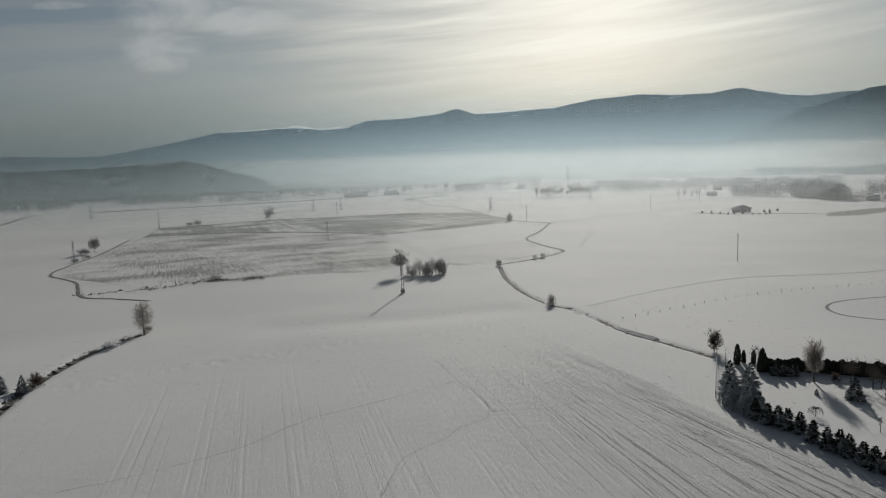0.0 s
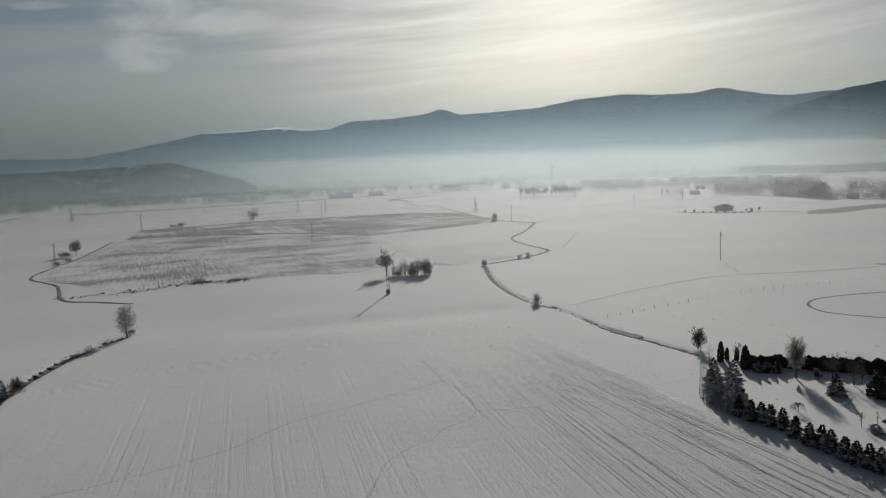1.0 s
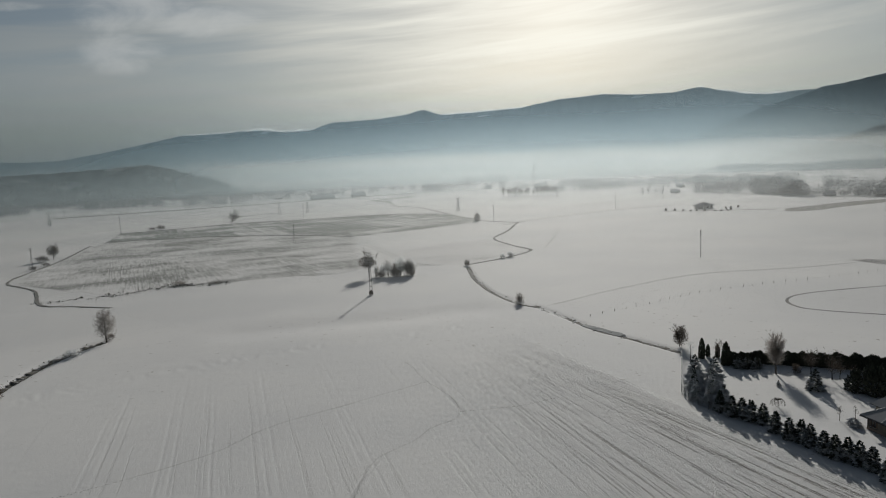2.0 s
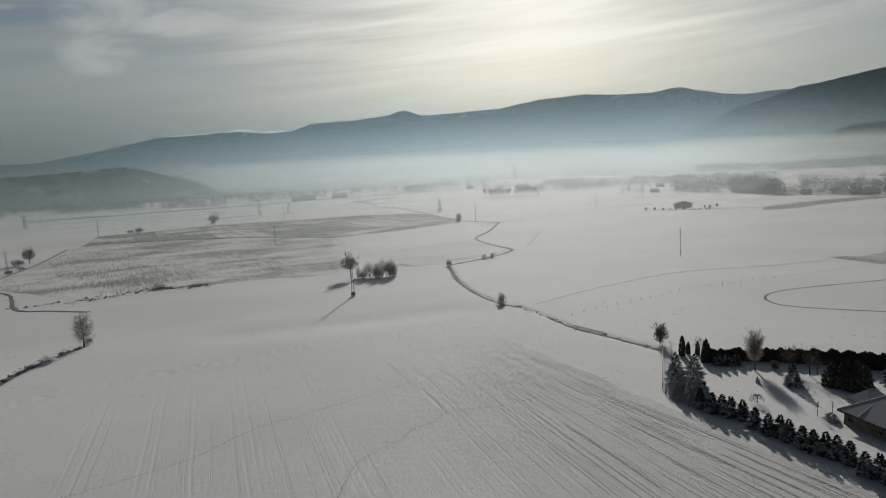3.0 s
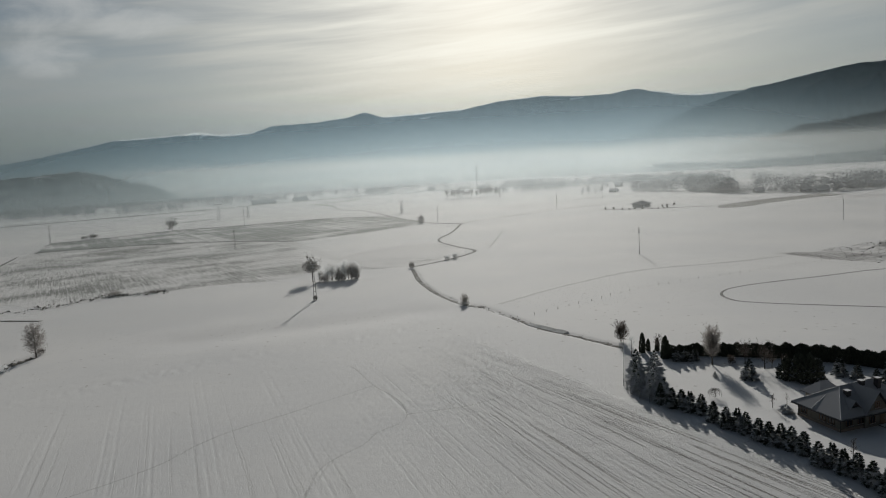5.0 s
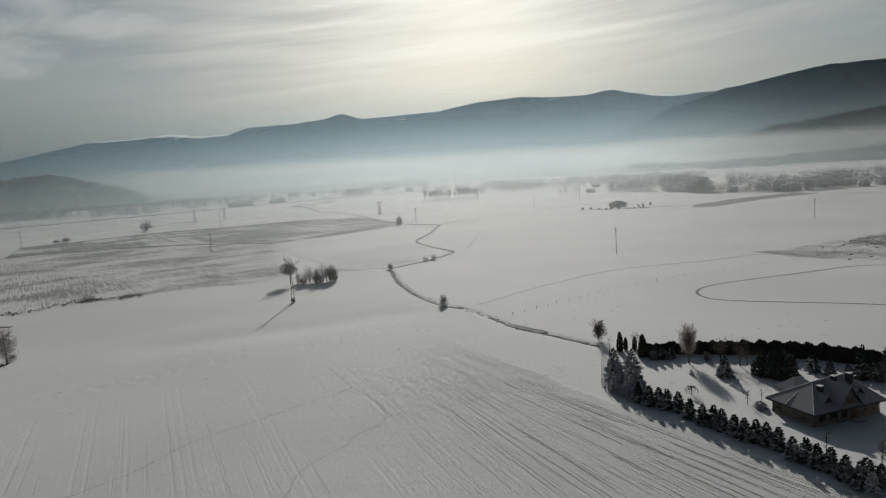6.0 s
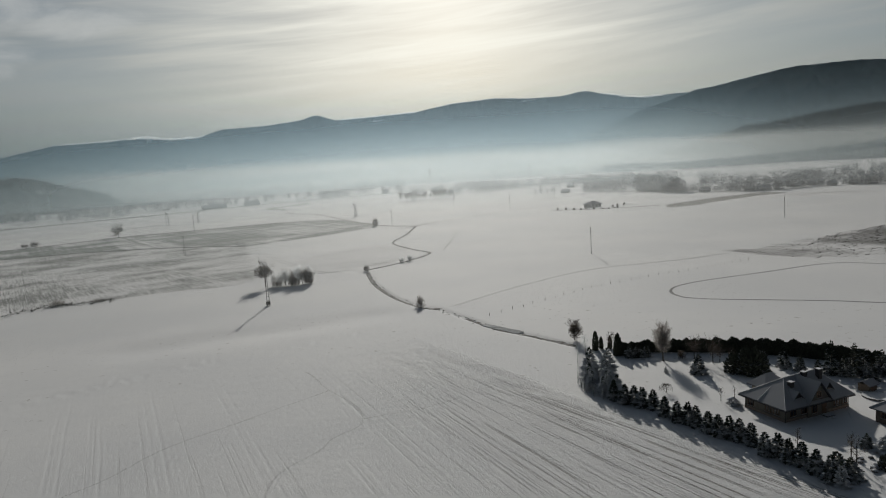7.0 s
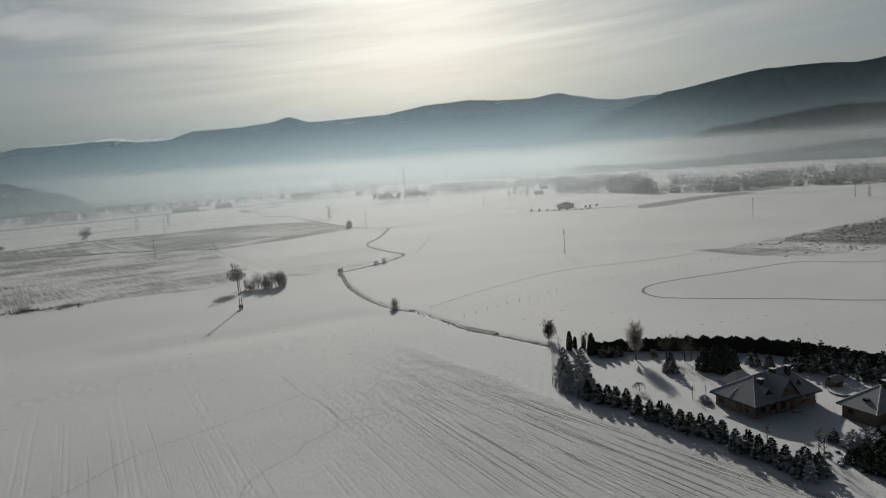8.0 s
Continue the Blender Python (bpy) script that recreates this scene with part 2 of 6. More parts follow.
def mat_mist(name, colour, amount, z0, z1, noise_scale, ragged, foot=0.0, shaded=True, streaky=0.0, west=None):
    """Mist that lets the light through, thinning upwards between the heights z0 and z1 and softly on the ground."""
    m, n = material(name)
    p = coords(n)
    z = n.add("ShaderNodeSeparateXYZ", None, i0=p).outputs[2]
    drift = n.noise(n.add("ShaderNodeMapping", None, Vector=p, Scale=(1.0, 1.0, 3.5)), noise_scale, 4, 0.55)
    height = n.maths("ADD", z, n.maths("MULTIPLY", n.maths("SUBTRACT", drift, 0.5), ragged))
    a = n.maths("MULTIPLY", n.step(height, z0, z1, 1.0, 0.0), amount)
    aside = n.vec("DOT_PRODUCT", n.vec("NORMALIZE", p).outputs[0], (1, 0, 0)).outputs["Value"]
    a = n.maths("MULTIPLY", a, n.step(aside, 0.40, 0.70, 1.0, 0.7))   # thinner in the east
    if foot:
        a = n.maths("MULTIPLY", a, n.step(z, 0.0, foot))
    if streaky:
        bands = n.noise(n.add("ShaderNodeMapping", None, Vector=p, Scale=(1.0, 1.0, 16.0)), noise_scale * 0.7, 4, 0.55, 0.4)
        a = n.maths("MULTIPLY", a, n.step(bands, 0.36, 0.62, 1.0 - streaky, 1.0))
    if west:    # the bank begins here
        a = n.maths("MULTIPLY", a, n.step(aside, west[0], west[1], west[2], 1.0))
    # droplets' onward scatter put into the colour: palest under the sun, greyer aside
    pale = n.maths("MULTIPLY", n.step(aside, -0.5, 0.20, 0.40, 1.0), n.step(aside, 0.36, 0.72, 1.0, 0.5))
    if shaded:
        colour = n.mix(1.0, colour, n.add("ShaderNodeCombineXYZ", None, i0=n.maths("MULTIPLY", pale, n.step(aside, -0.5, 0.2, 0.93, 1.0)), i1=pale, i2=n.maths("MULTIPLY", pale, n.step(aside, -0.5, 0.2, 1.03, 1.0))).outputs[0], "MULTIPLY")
    thick = n.add("ShaderNodeMixShader", None, i0=0.2, i1=n.add("ShaderNodeBsdfTranslucent", None, Color=colour),
                  i2=n.add("ShaderNodeBsdfDiffuse", None, Color=colour))
    n.add("ShaderNodeOutputMaterial", None, Surface=n.add(
        "ShaderNodeMixShader", None, i0=a, i1=n.add("ShaderNodeBsdfTransparent"), i2=thick))
    return m


SNOW = mat_snow()
FIELD = mat_field("stubble_field", rgb(0.12, 0.128, 0.108), 0.125, -21, 1.7, False, (0.115, 14.0, 30.0))
FIELD_DARK = mat_field("winter_grass_field", rgb(0.10, 0.125, 0.10), 0.17, -21, 0.3)
FIELD_PALE = mat_field("thin_stubble_field", rgb(0.16, 0.16, 0.14), 0.05, -12, 2.6)
ROUGH = mat_field("rough_pasture", rgb(0.075, 0.07, 0.062), 0.22, 70, 1.6, True)
BANK = mat_snowy("ditch_bank", rgb(0.09, 0.085, 0.07), rgb(0.17, 0.16, 0.135), 0.6, 0.85, 1.4, 0.9)
GRASS = mat_snowy("dry_grass", rgb(0.06, 0.055, 0.04), rgb(0.13, 0.115, 0.085), 0.5, 0.4, 0.9, 1.5)
NEEDLES = mat_snowy("snowy_spruce", rgb(0.018, 0.027, 0.019), rgb(0.042, 0.056, 0.042), 0.95, 0.42, 0.72, 1.3, 0.15)
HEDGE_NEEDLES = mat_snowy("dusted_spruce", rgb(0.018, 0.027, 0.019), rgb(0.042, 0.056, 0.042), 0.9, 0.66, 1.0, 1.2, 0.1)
THUJA = mat_snowy("hedge_thuja", rgb(0.040, 0.048, 0.035), rgb(0.088, 0.096, 0.072), 0.6, 0.68, 1.0, 1.5)
BARK = mat_plain("bark", rgb(0.05, 0.042, 0.035), rgb(0.11, 0.095, 0.08), 3.0)
BIRCH = mat_plain("birch_bark", rgb(0.30, 0.29, 0.27), rgb(0.10, 0.09, 0.08), 3.0)
TWIGS = mat_snowy("bare_twigs", rgb(0.075, 0.062, 0.052), rgb(0.17, 0.145, 0.125), 0.4, 0.5, 1.0, 1.0, 0.4)
FROST = mat_snowy("frosted_twigs", rgb(0.66, 0.675, 0.68), rgb(0.86, 0.87, 0.875), 0.6, 0.3, 0.9, 0.8, 0.82)
FAR_WOOD = mat_snowy("frosted_wood", rgb(0.085, 0.095, 0.10), rgb(0.26, 0.275, 0.285), 0.5, 0.35, 0.9, 0.1, 0.4)
FINE_TWIGS = mat_snowy("fine_birch_twigs", rgb(0.22, 0.20, 0.185), rgb(0.43, 0.40, 0.375), 0.5, 0.4, 0.9, 1.0, 0.6)
CONCRETE = mat_plain("pole_concrete", rgb(0.16, 0.155, 0.15), rgb(0.24, 0.235, 0.225), 1.5)
STEEL = mat_plain("galvanised_steel", rgb(0.20, 0.21, 0.22), rgb(0.30, 0.31, 0.32), 2.0, 0.5, 0.1, 0.6)
CERAMIC = mat_plain("brown_ceramic", rgb(0.07, 0.045, 0.035), rgb(0.10, 0.06, 0.05), 6.0, 0.3, 0.05)
WOOD = mat_plain("weathered_wood", rgb(0.10, 0.08, 0.06), rgb(0.18, 0.15, 0.12), 2.5)
PLASTER = mat_plain("house_plaster", rgb(0.15, 0.138, 0.12), rgb(0.21, 0.195, 0.17), 0.7)
BRICK = mat_plain("clinker", rgb(0.20, 0.16, 0.13), rgb(0.30, 0.25, 0.21), 2.0)
ROOF_SNOW = mat_snowy("snowy_roof", rgb(0.07, 0.075, 0.085), rgb(0.10, 0.10, 0.11), 0.40, -0.4, 0.5, 0.5)
ROOF_TILE = mat_plain("dark_roof_tile", rgb(0.05, 0.05, 0.055), rgb(0.085, 0.08, 0.08), 3.0)
FRAME = mat_plain("window_frame", rgb(0.10, 0.06, 0.035), rgb(0.15, 0.09, 0.05), 4.0, 0.5, 0.05)
GLASS = mat_plain("window_glass", rgb(0.012, 0.014, 0.018), rgb(0.02, 0.022, 0.028), 1.0, 0.06, 0.0)
STONE = mat_snowy("field_stone", rgb(0.10, 0.095, 0.09), rgb(0.20, 0.19, 0.18), 0.8, 0.45, 0.8, 2.0)
MOUNTAIN = mat_mountain()
HILLSIDE = mat_hillside()


# ---------------------------------------------------------------- mesh tools
class Geo:
    """Vertices and faces of one mesh."""

    def __init__(self):
        self.v, self.f = [], []

    def poly(self, pts):
        k = len(self.v)
        self.v += [tuple(p) for p in pts]
        self.f.append(tuple(range(k, k + len(pts))))

    def box(self, x0, y0, z0, x1, y1, z1):
        k = len(self.v)
        self.v += [(x, y, z) for z in (z0, z1) for x, y in ((x0, y0), (x1, y0), (x1, y1), (x0, y1))]
        self.f += [tuple(k + i for i in q) for q in ((3, 2, 1, 0), (4, 5, 6, 7), (0, 1, 5, 4), (1, 2, 6, 5), (2, 3, 7, 6), (3, 0, 4, 7))]

    def tube(self, pts, radii, sides=5, cap=True):
        pts = [Vector(p) for p in pts]
        k = len(self.v)
        for i, p in enumerate(pts):
            d = (pts[min(i + 1, len(pts) - 1)] - pts[max(i - 1, 0)]).normalized()
            a = d.cross(Vector((0, 0, 1)) if abs(d.z) < 0.9 else Vector((1, 0, 0))).normalized()
            b = d.cross(a)
            for s in range(sides):
                w = 2 * math.pi * s / sides
                self.v.append(tuple(p + (a * math.cos(w) + b * math.sin(w)) * radii[i]))
        for i in range(len(pts) - 1):
            for s in range(sides):
                t = (s + 1) % sides
                self.f.append((k + i * sides + s, k + i * sides + t, k + (i + 1) * sides + t, k + (i + 1) * sides + s))
        if cap:
            self.f.append(tuple(k + (len(pts) - 1) * sides + s for s in range(sides)))
            self.f.append(tuple(k + s for s in reversed(range(sides))))

    def mesh(self, name, mat, smooth=False):
        me = bpy.data.meshes.new(name)
        me.from_pydata(self.v, [], self.f)
        me.materials.append(mat)
        if smooth:
            me.shade_smooth()
        return me


def part(name, geo, mat, parent, label="", smooth=False):
    ob = new(name, geo.mesh(name, mat, smooth))
    ob.parent = parent
    if label:
        ob["label"] = label
    return ob


def thing(name, label, category, m=None, group="", kind=""):
    ob = new(name)
    ob.empty_display_size = 0.2
    ob.matrix_basis = m or Matrix()
    return tagged(ob, label, category, group, kind)


def smooth01(v, lo, hi):
    t = np.clip((v - lo) / (hi - lo), 0, 1)
    return t * t * (3 - 2 * t)


def lattice_noise(x, y, seed):
    """Smooth value noise on arrays, -1 to 1."""
    def corner(i, j):
        s = np.sin(i * 127.1 + j * 311.7 + seed * 74.7) * 43758.5453
        return (s - np.floor(s)) * 2 - 1
    i, j = np.floor(x), np.floor(y)
    u, v = x - i, y - j
    u, v = u * u * (3 - 2 * u), v * v * (3 - 2 * v)
    return ((corner(i, j) * (1 - u) + corner(i + 1, j) * u) * (1 - v)
            + (corner(i, j + 1) * (1 - u) + corner(i + 1, j + 1) * u) * v)


def away(x, y, line):
    """Distance of points from a line of corners."""
    best = np.full(np.shape(x), 1e9)
    for (ax, ay), (bx, by) in zip(line, line[1:]):
        dx, dy = bx - ax, by - ay
        t = np.clip(((x - ax) * dx + (y - ay) * dy) / (dx * dx + dy * dy), 0, 1)
        best = np.minimum(best, np.hypot(x - ax - t * dx, y - ay - t * dy))
    return best


# ---------------------------------------------------------------- plan
DITCH_WEST = [(-80, 118), (-81, 124), (-83.6, 136), (-84.1, 149), (-84, 162), (-81.8, 175), (-78.8, 182)]
DITCH_FIELD = [(-96.6, 230), (-111, 236), (-125.5, 243), (-145, 277), (-168, 301), (-176, 337), (-181.6, 377), (-200, 456)]
STREAM = [(27, 279), (26.4, 248), (29.3, 219), (34.2, 200), (38.8, 193.5), (43.1, 178), (47.5, 162), (51.8, 154.5), (58.5, 140.4)]
STREAM_BEND = [(82, 476), (65.5, 419), (52, 381), (56.5, 344), (61.3, 322), (45.4, 300), (27, 285)]
STREAM_FAR = [(-13, 857), (-2.6, 750), (20.6, 705), (41.6, 594), (58.8, 511), (82, 476)]
LOOP = [(260, 176), (197.9, 184.2), (178, 199), (148.9, 196.5), (121.4, 193), (109.9, 187.4), (105.9, 178), (110.2, 170), (133.7, 153.4), (150.5, 140), (200, 112)]
LONG_TRACK = [(44, 196), (72.4, 217), (104.7, 233.8), (140.8, 235.6), (166, 239.6)]
FOOT_A = [(-9, 80), (-7, 88.9), (-5.5, 94), (-3.3, 97.9), (0.5, 102), (2.9, 106.1), (7, 109), (8.8, 111.7), (8.4, 117), (5.8, 125.4), (-0.5, 145)]
FOOT_B = [(-52, 89.4), (-39.2, 95.7), (-30.4, 102.5), (-20.9, 113.5), (-8, 122), (4, 131)]
FOOT_C = [(8.8, 113), (19, 114), (27, 117)]
HOLLOW = [(-42, 183), (-22, 187), (2, 190), (20, 196)]
HEADLAND = [(-76, 135), (-58, 146), (-28.7, 160.7), (4, 171), (21, 178.5)]
RUTS = [-66.5, -64.7, -47.8, -46, -37, -35.3, -31.2, -29.6, -22, -20.4, -8.4, -6.7, 4, 5.7, 12, 13.8, 19.5, 21.2, 25.5, 27, 31, 34.8, 36.4, 41]


def land(x, y):
    """The height of the ground."""
    x, y = np.asarray(x, float), np.asarray(y, float)
    r = np.hypot(x, y)
    z = 0.25 * lattice_noise(x / 60, y / 60, 1) * smooth01(r, 240, 190)
    # furrows and ruts of the near field
    s0 = x + 0.27 * (y - 100)
    u = s0
    for _ in range(4):
        u = x + (0.24 + 0.22 * np.clip((u - 20) / 40, 0, 1)) * (y - 100)
    u = u + 0.12 * lattice_noise(x / 9, y / 14, 3)
    edge = np.interp(x, [-90, -76, -58, -28.7, 4, 21, 40, 60], [128, 135, 146, 160.7, 171, 178, 173, 129])
    inside = smooth01(edge - y, 0, 34) * smooth01(x, -80, -74) * smooth01(62 - (x + 0.35 * (y - 70)), 0, 2)
    patch = 0.45 + 0.55 * smooth01(lattice_noise(x / 11, y / 17, 5), -0.6, 0.5)
    row = np.floor(u / 0.82)
    own = np.sin(row * 12.9898) * 43758.5453
    own = own - np.floor(own)                      # every furrow a little its own
    d = np.abs(u / 0.82 - row - 0.5) * 0.82
    groove = 0.07 * np.exp(-((d - 0.34) / 0.12) ** 2) - 0.17 * np.exp(-(d / 0.13) ** 2)
    breaks = 0.35 + 0.65 * smooth01(lattice_noise(row * 1.7, y / 4.5, 6), -0.5, 0.3)
    rows = groove * (0.25 + 0.75 * own) * breaks * (0.12 + 0.78 * smooth01(u, 14, 42)) * smooth01(edge - y, 35, 115) * patch
    ruts = 0
    for k, c in enumerate(RUTS if np.any(inside > 0) else []):
        d = np.abs(u - c)
        wobble = 0.5 + 0.5 * smooth01(lattice_noise(u * 0 + k * 3.7, y / 13, 7 + k), -0.5, 0.5)
        ruts = ruts + wobble * (0.42 + 0.5 * smooth01(u, 5, 30)) * (0.6 + 0.8 * smooth01(lattice_noise(u * 0 + k * 5.1, y / 0.9, 60 + k), -0.3, 0.3)) * (-0.05 * np.exp(-(d / 0.2) ** 2) + 0.022 * np.exp(-((d - 0.42) / 0.18) ** 2))
    rough = (0.012 * lattice_noise(x / 0.7, y / 0.7, 11) + 0.012 * lattice_noise(x / 0.33, y / 0.4, 12)) * (0.45 + 0.75 * smooth01(u, -5, 35))
    z = z + inside * (rows + ruts) + rough * smooth01(r, 260, 120)
    # a shallow hollow beyond the worked field, and the trodden headland and footpaths
    z = z - 0.42 * np.exp(-(away(x, y, HOLLOW) / 9.0) ** 2)
    z = z - 0.06 * np.exp(-(away(x, y, HEADLAND) / 3.0) ** 2) * (0.5 + lattice_noise(x / 1.2, y / 1.2, 21))
    for line, deep, wide in () if np.all(r > 160) else ((FOOT_A, 0.04, 0.15), (FOOT_B, 0.04, 0.15), (FOOT_C, 0.04, 0.14)):
        wx, wy = x + 0.5 * lattice_noise(x / 3, y / 3, 31), y + 0.5 * lattice_noise(x / 3, y / 3, 32)
        z = z - deep * np.exp(-(away(wx, wy, line) / wide) ** 2)
    for line, deep, wide in ((DITCH_WEST, 0.7, 1.4), (STREAM, 0.3, 0.9)):
        z = z - deep * np.exp(-(away(x, y, line) / wide) ** 2)
    return z


def at(x, y, rz=0.0, lift=0.0, size=1.0):
    return pose(x, y, float(land(x, y)) + lift, 0, 0, rz) @ Matrix.Diagonal((size, size, size, 1))


# ---------------------------------------------------------------- ground
def make_ground():
    az = np.concatenate([np.arange(-42, 56, 0.095), np.arange(56, 318.1, 2.6)[:-1]])
    inv = np.concatenate([np.arange(1 / 48, 1 / 240, -2.2 / 51200), np.arange(1 / 240, 1 / 900, -3.0 / 51200)])
    rad = np.concatenate([[2, 10, 20, 30, 38, 44], 1 / inv, [950, 1100, 1300, 1600, 2000, 2500, 3100, 3800, 4400, 4850]])
    a, r = np.meshgrid(np.radians(90 - az), rad)
    x, y = r * np.cos(a), r * np.sin(a)
    v = np.stack([x, y, land(x, y)], -1).reshape(-1, 3)
    na, nr = len(az), len(rad)
    i, j = np.meshgrid(np.arange(nr - 1), np.arange(na), indexing="ij")
    k = (j + 1) % na
    quads = np.stack([i * na + k, i * na + j, (i + 1) * na + j, (i + 1) * na + k], -1).reshape(-1, 4)
    v = np.concatenate([v, [[0.0, 0.0, float(land(0.0, 0.0))]]])           # closes the middle
    fan = np.stack([np.arange(na), (np.arange(na) + 1) % na, np.full(na, len(v) - 1)], -1)
    me = bpy.data.meshes.new("ground")
    me.vertices.add(len(v))
    me.vertices.foreach_set("co", v.ravel())
    me.loops.add(quads.size + fan.size)
    me.loops.foreach_set("vertex_index", np.concatenate([quads[:, ::-1].ravel(), fan[:, ::-1].ravel()]))
    me.polygons.add(len(quads) + na)
    me.polygons.foreach_set("loop_start", np.concatenate([np.arange(0, quads.size, 4), quads.size + np.arange(0, fan.size, 3)]))
    me.update(calc_edges=True)
    me.validate()
    me.shade_smooth()
    me.materials.append(SNOW)
    tagged(new("ground", me), "wide flat farmland under fresh snow with furrows", "snowy ground", kind="structure")


make_ground()


def sheet(name, outline, mat, label, category="field", lift=0.04):
    """A thin layer on the ground inside an outline, with a ragged edge."""
    pts = []
    for (ax, ay), (bx, by) in zip(outline, outline[1:] + outline[:1]):
        steps = max(2, int(math.hypot(bx - ax, by - ay) / 6))
        for s in range(steps):
            q = s / steps
            x, y = ax + (bx - ax) * q, ay + (by - ay) * q
            pts.append((x + random.uniform(-1.6, 1.6), y + random.uniform(-2.2, 2.2) * (2.2 if mat == ROUGH else 1.0)) if mat != SNOW else (x, y))
    bm = bmesh.new()
    top = [bm.verts.new((x, y, float(land(x, y)) + lift)) for x, y in pts]
    bm.faces.new(top)
    bmesh.ops.triangulate(bm, faces=bm.faces[:])
    low = [bm.verts.new((v.co.x, v.co.y, v.co.z - 0.5)) for v in top]
    for k in range(len(top)):
        q = (k + 1) % len(top)
        bm.faces.new((top[k], top[q], low[q], low[k]))
    bmesh.ops.recalc_face_normals(bm, faces=bm.faces[:])
    me = bpy.data.meshes.new(name)
    bm.to_mesh(me)
    bm.free()
    me.materials.append(mat)
    return tagged(new(name, me), label, category, kind="structure")


sheet("field", [(-164, 299), (-148, 285), (-113, 258), (-100, 253), (-92, 262), (-71, 272), (-48, 279), (-29, 276), (-14, 293),
                (-22, 357), (-30, 430), (-80, 462), (-137, 478), (-199, 476), (-181, 380), (-174, 336)], FIELD,
      "ploughed field with dark stubble rows showing through thin snow")
sheet("field", [(-199, 478), (-137, 480), (-80, 464), (-30, 432), (13, 460), (55, 494), (60, 520), (41, 590), (-12, 620), (-87, 606),
                (-139, 597), (-175, 570), (-216, 545)], FIELD_DARK, "darker grass field dusted with snow")
sheet("field", [(58, 323), (52, 375), (28, 368), (-2, 340), (8, 292), (27, 287)], FIELD_PALE, "pale stubble field under thin snow")
sheet("field", [(336, 468), (402, 499), (448, 452)], FIELD_PALE, "pale triangular stubble field near the village")
sheet("pasture", [(168, 242), (200, 247), (250, 269), (303, 283), (420, 300), (360, 230), (214, 200), (185, 212), (172, 227)], ROUGH,
      "rough pasture with dark grass tufts in the snow", "pasture", 0.04)


# ---------------------------------------------------------------- mountains, hills, mist
def ridge(name, profile, r_foot, r_top, r_back, foot_z, mat, label, rough, seed, crest=0.0):
    az = np.arange(profile[0][0], profile[-1][0] + 0.01, 0.25)
    el = np.interp(az, [p[0] for p in profile], [p[1] for p in profile])
    top = EYE + np.tan(np.radians(el)) * r_top
    steps = np.linspace(0, 1, 26)
    rows = []
    for q in steps:
        r = r_foot + (r_top - r_foot) * q
        shape = q ** 1.25
        n1 = lattice_noise(az * 1.1 + 0.7 * q, az * 0 + q * 2, seed) + 0.5 * lattice_noise(az * 2.7 + q, az * 0 + q * 4, seed + 1)
        z = foot_z + (top - foot_z) * shape * (1 + rough * n1 * 4 * q * (1 - q)) + crest * q ** 8 * lattice_noise(az * 6, az * 0, seed + 3)
        rows.append(np.stack([r * np.sin(np.radians(az)), r * np.cos(np.radians(az)), z], -1))
    rows.append(np.stack([r_back * np.sin(np.radians(az)), r_back * np.cos(np.radians(az)), top * 0 + foot_z], -1))
    v, na = np.concatenate(rows), len(az)
    g = Geo()
    g.v = [tuple(p) for p in v.tolist()]
    g.f = [(i * na + j, i * na + j + 1, (i + 1) * na + j + 1, (i + 1) * na + j) for i in range(len(rows) - 1) for j in range(na - 1)]
    return tagged(new(name, g.mesh(name, mat, True)), label, "mountains", kind="structure")


RIDGE = [(-180, 1.0), (-120, 0.8), (-70, 1.2), (-45, 1.5), (-31.5, 1.6), (-27, 1.46), (-25.1, 1.5), (-22.4, 1.95), (-19.1, 2.61), (-16.6, 3.13),
         (-13.1, 3.29), (-10.9, 3.42), (-9.1, 3.2), (-6.9, 3.28), (-5, 3.82), (-1.8, 3.92), (1, 4.22), (1.8, 4.46), (2.3, 4.57), (3.8, 4.1), (7.4, 4.23),
         (10.4, 4.37), (13.3, 4.85), (16.8, 5.05), (19.7, 4.83), (22.1, 4.80), (23.6, 5.02), (24.1, 5.08), (25.2, 4.8), (26.1, 4.62), (27.4, 4.32), (28.8, 4.2),
         (30.6, 4.28), (32, 4.25), (36, 4.1), (47, 4.2), (60, 3.8), (90, 2.5), (130, 1.2), (180, 1.0)]
RANGE = (3800, 4700, -5)      # where the range begins, its crest, the height of its foot
ridge("mountain_range", RIDGE, RANGE[0], RANGE[1], 4950, RANGE[2], MOUNTAIN, "distant blue-grey forested mountain range with snow on its crest", 0.2, 3, 1.5)
MASSIF = [(20, 0.2), (23.5, 1.3), (26, 2.3), (28.5, 3.3), (30.5, 3.8), (32.3, 4.40), (33.8, 4.56), (36.5, 5.02), (39.1, 5.39), (43.1, 5.36), (45.3, 5.13), (47, 5.3), (60, 4.5), (80, 2.0), (95, 0.2)]
ridge("mountain_massif", MASSIF, 3240, 3700, 3750, -5, MOUNTAIN, "dark forested mountain shoulder standing before the range", 0.2, 33, 1.5)
HILL = [(-60, 0.0), (-40, 0.45), (-31.5, 0.52), (-26.3, 0.60), (-22.4, 0.78), (-19.2, 0.98), (-17.2, 0.45), (-15.8, 0.0), (-14, -0.6), (-12, -1.5)]
ridge("wooded_hill", HILL, 1330, 2050, 2120, -3, HILLSIDE, "low dark wooded hill in the haze", 0.2, 9, 2.0)
HILL_EAST = [(31, -1.3), (34, -1.15), (37, -0.95), (41, -0.65), (44, -0.35), (47, -0.15), (58, -0.1), (70, -0.2)]
